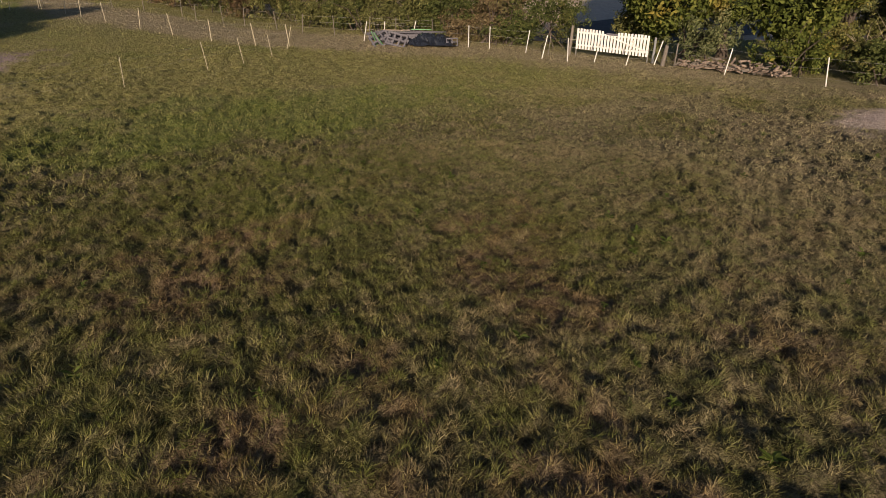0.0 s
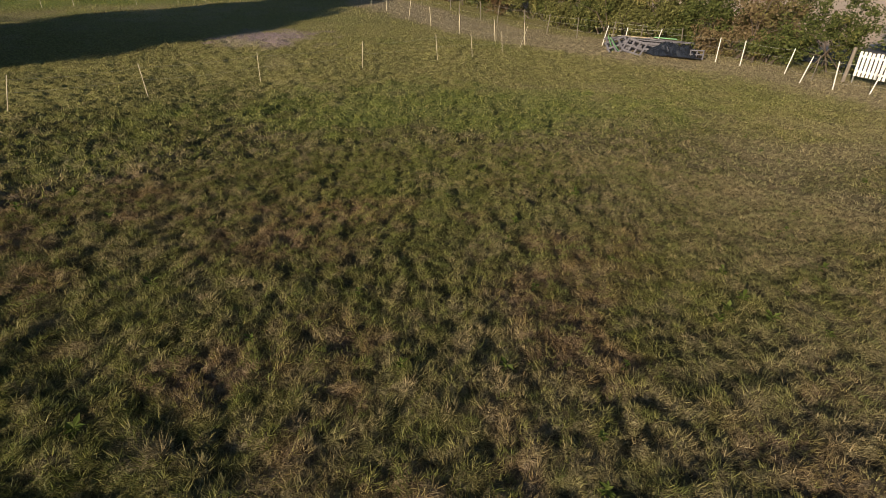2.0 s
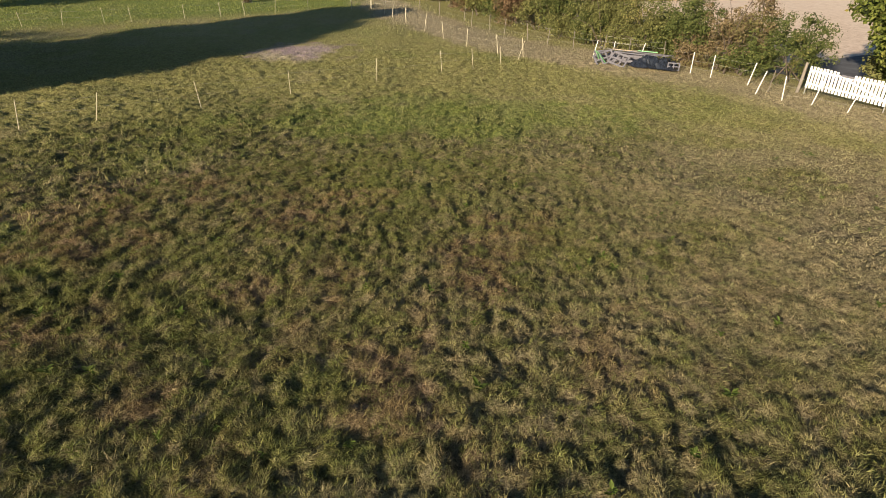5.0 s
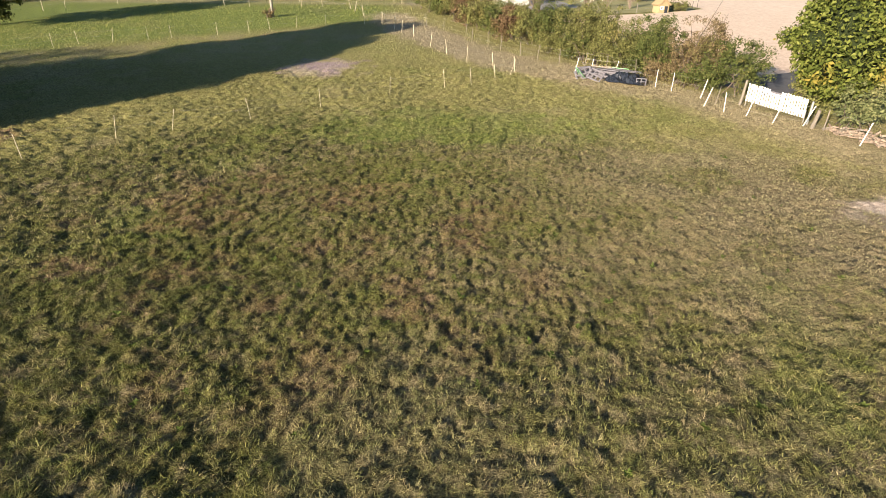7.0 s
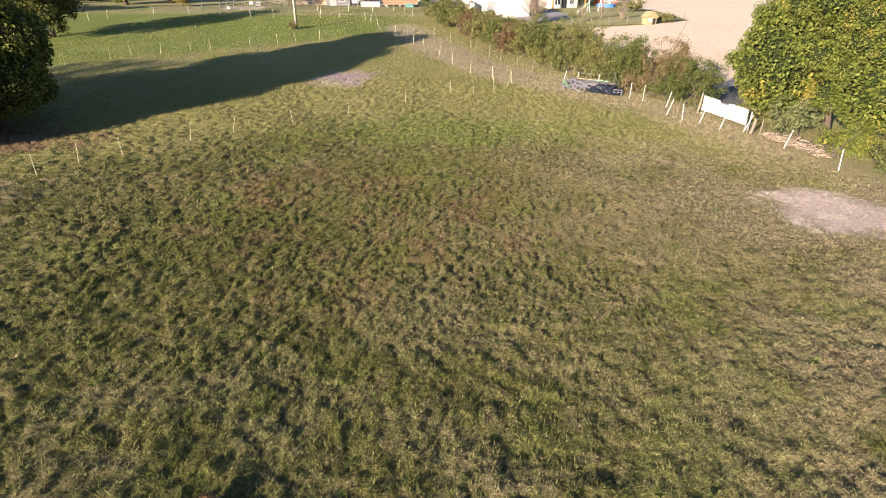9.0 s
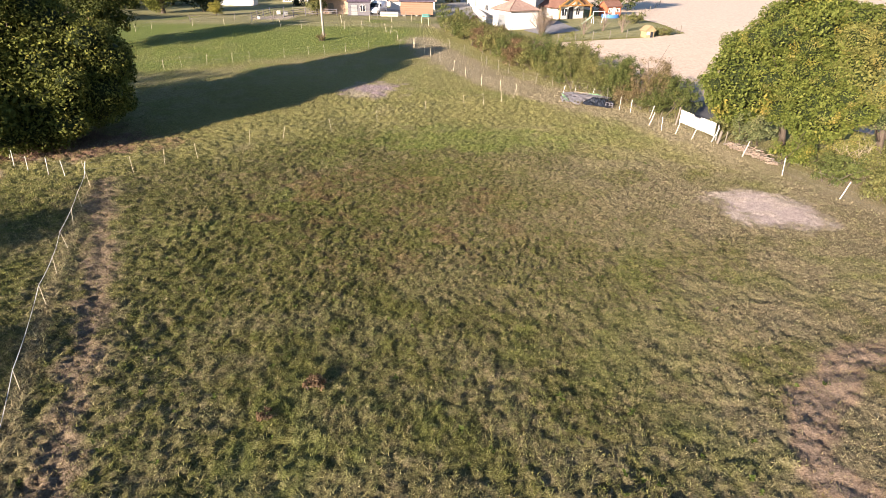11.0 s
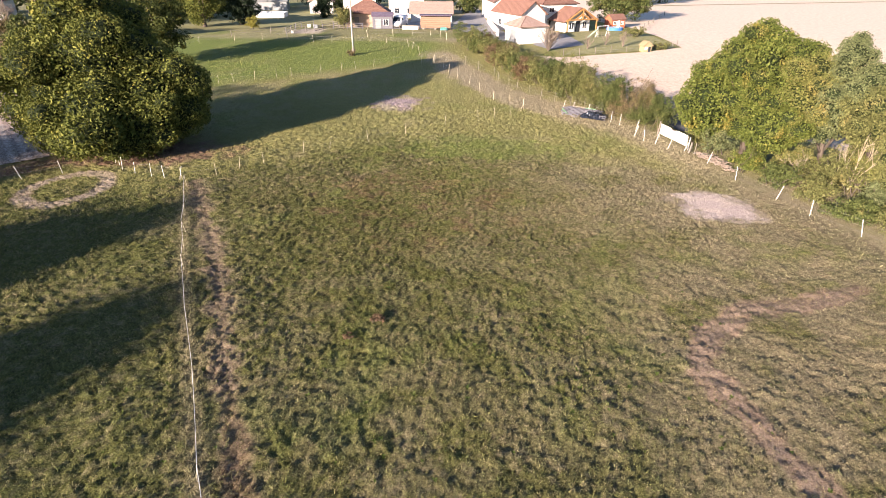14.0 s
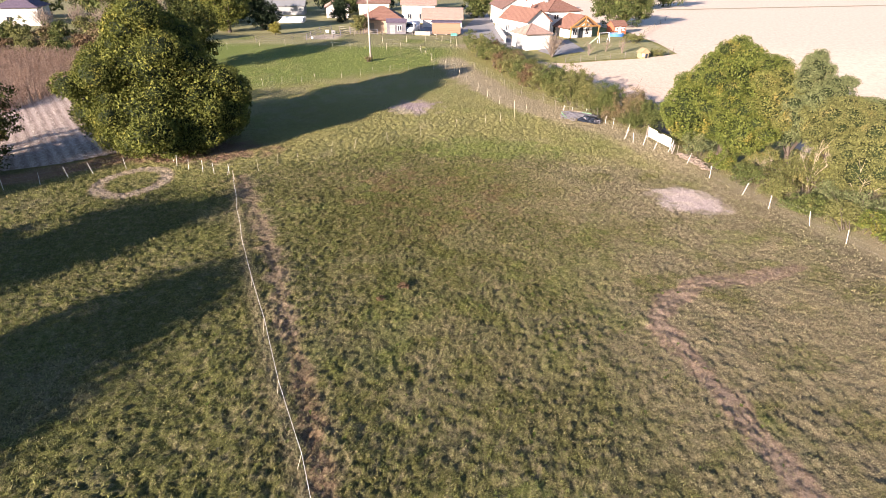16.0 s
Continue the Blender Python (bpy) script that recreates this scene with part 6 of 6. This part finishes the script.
tree("garden_tree", -27.6, 84.2, 0.14, 1.2, ((0, 0, 2.5, 1.9, 1.8, 1.7),), 55, 60, 0.22, 0.6, M_OLIVE, "olive bush-like tree before the stone house", 217)
for k, (x, y, h, w, m) in enumerate(((-70, 128, 11, 5, M_HEDGE), (-60, 134, 13, 5, M_OAK), (-50, 140, 12, 5, M_CONIFER), (-41, 132, 9, 4, M_HEDGE), (-33, 142, 12, 5, M_CONIFER), (-22, 138, 10, 5, M_HEDGE), (-84, 112, 12, 6, M_OAK_DARK), (-95, 100, 10, 6, M_HEDGE),
                                        (-100, 122, 12, 6, M_OAK_DARK), (-120, 108, 12, 6, M_HEDGE), (-75, 100, 8, 4, M_OAK_DARK), (-88, 92, 7, 5, M_HEDGE), (-79, 90, 8, 5, M_OLIVE), (-68, 92, 9, 4, M_OAK_DARK), (-65, 104, 9, 5, M_HEDGE), (-108, 112, 10, 6, M_OAK_DARK), (-128, 96, 9, 6, M_HEDGE), (62, 172, 9, 6, M_HEDGE), (50, 160, 8, 5, M_HEDGE))):
    tree("distant_tree", x, y, 0.35, 2.5, ((0, 0, h * 0.55, w, w, h * 0.45), (w * 0.4, -1, h * 0.4, w * 0.7, w * 0.7, h * 0.35)), 64, 24, 0.66, 1.6, m, "tall dark tree at the edge of the village", 230 + k, group="trees behind the village", limbs=5)
for k, (x, y) in enumerate(((-92, 55.5), (-88.6, 56.5), (-85, 56), (-81.6, 57), (-78, 56.8), (-74.4, 57.6), (-70.6, 58.4), (-67, 60), (-96, 55), (-64, 62))):
    shrub("shrub", x, y, 2.2, 1.8, 2.5 + 0.5 * (k % 3), (M_HEDGE, M_REDLEAF, M_OLIVE, M_DRYLEAF)[k % 4], "mixed green and reddish bush behind the maize", 250 + k, 45, 32, 0.27, 5, 3, "hedge behind the maize", 0.6)
for k, (x, y) in enumerate(((-72, 70), (-66, 68), (-78, 72), (-95, 76), (-89, 79), (-83, 80), (-77, 82), (-71, 80))):
    bare_shrub(x, y, 5.0 + 0.3 * k, 3.6, M_TWIG, "tall leafless grey thicket", 265 + k, 40)


def maize():
    """Ripe maize standing in rows."""
    r = np.random.RandomState(71)
    n = 18000
    x, y = r.uniform(-112, -58, n), r.uniform(14, 54, n)
    keep = (y > 0.62 * (x + 66) + 16) & (y < 52.5 - 0.03 * (x + 60)) & (x < -60.5 - 0.35 * np.maximum(y - 30, 0))
    x, y = np.round(x[keep] / 0.75) * 0.75 + r.normal(0, 0.1, keep.sum()), y[keep]
    n, per = len(x), 6
    at = np.repeat(np.arange(n), per)
    k = len(at)
    a = r.uniform(0, math.tau, k)
    stem = (np.arange(k) % per) == 0
    ln = np.where(stem, r.uniform(1.6, 2.0, k), r.uniform(0.4, 0.8, k))
    p = np.stack([x[at], y[at], land(y)[at] + np.where(stem, 0, r.uniform(0.5, 1.75, k))], 1)
    out = np.where(stem, 0.05, 0.8)
    d = np.stack([np.cos(a) * out * ln, np.sin(a) * out * ln, np.where(stem, ln, ln * 0.25)], 1)
    s = np.stack([-np.sin(a), np.cos(a), np.zeros(k)], 1) * np.where(stem, 0.04, 0.055)[:, None]
    v = np.stack([p - s, p + s, p + d], 1).reshape(-1, 3)
    faces = [(np.arange(k) * 3)[:, None] + np.array([[0, 1, 2]])]
    ob = from_arrays("maize", v, faces, M_MAIZE)
    tagged(ob, "ripe brown maize standing in a dense block", "maize", kind="stuff")


maize()


def straw():
    """Cut straw and stalks lying on the stubble strip."""
    r = np.random.RandomState(77)
    x, y = r.uniform(-75, -36.5, 26000), r.uniform(-10, 40, 26000)
    low = 4.2 + np.where(x > -41.5, 1.035, 0.627) * (x + 41.5)
    keep = (y > low) & (y < 16.4 - 1.083 * (x + 40)) & (np.sin((x + y * 0.9) * 4.4) > -0.45)
    x, y = x[keep], y[keep]
    k = len(x)
    a, ln = r.normal(0.8, 0.7, k), r.uniform(0.15, 0.5, k)
    p = np.stack([x, y, land(y) + 0.07], 1)
    d = np.stack([np.cos(a) * ln, np.sin(a) * ln, r.uniform(0.02, 0.16, k)], 1)
    s = np.stack([-np.sin(a), np.cos(a), r.uniform(-0.6, 0.6, k)], 1) * r.uniform(0.02, 0.05, k)[:, None]
    v = np.stack([p - s, p + s, p + d], 1).reshape(-1, 3)
    ob = from_arrays("straw", v, [(np.arange(k) * 3)[:, None] + np.array([[0, 1, 2]])], M_STRAW)
    tagged(ob, "pale cut straw lying in rows on the stubble", "straw", kind="stuff")


straw()

shrub("dock_plant", -4.05, -16.6, 0.32, 0.28, 0.28, M_REDLEAF, "dark red withered dock plant in the grass", 290, 14, 26, 0.09, 4, 0, "", 0.12)
shrub("dock_plant", -5.2, -18.2, 0.2, 0.18, 0.2, M_REDLEAF, "small dark red dock plant in the grass", 291, 8, 22, 0.08, 3, 0, "", 0.1)

for k in range(11):
    shrub("shrub", -100 + 4.0 * k, 64.5 + 0.4 * k + 1.5 * (k % 2), 2.8, 2.2, 3.6 + 0.7 * (k % 3), (M_DRYLEAF, M_HEDGE, M_OLIVE)[k % 3], "tall overgrown bush of the thicket before the far house", 300 + k, 46, 28, 0.33, 5, 8, "thicket", 0.7)
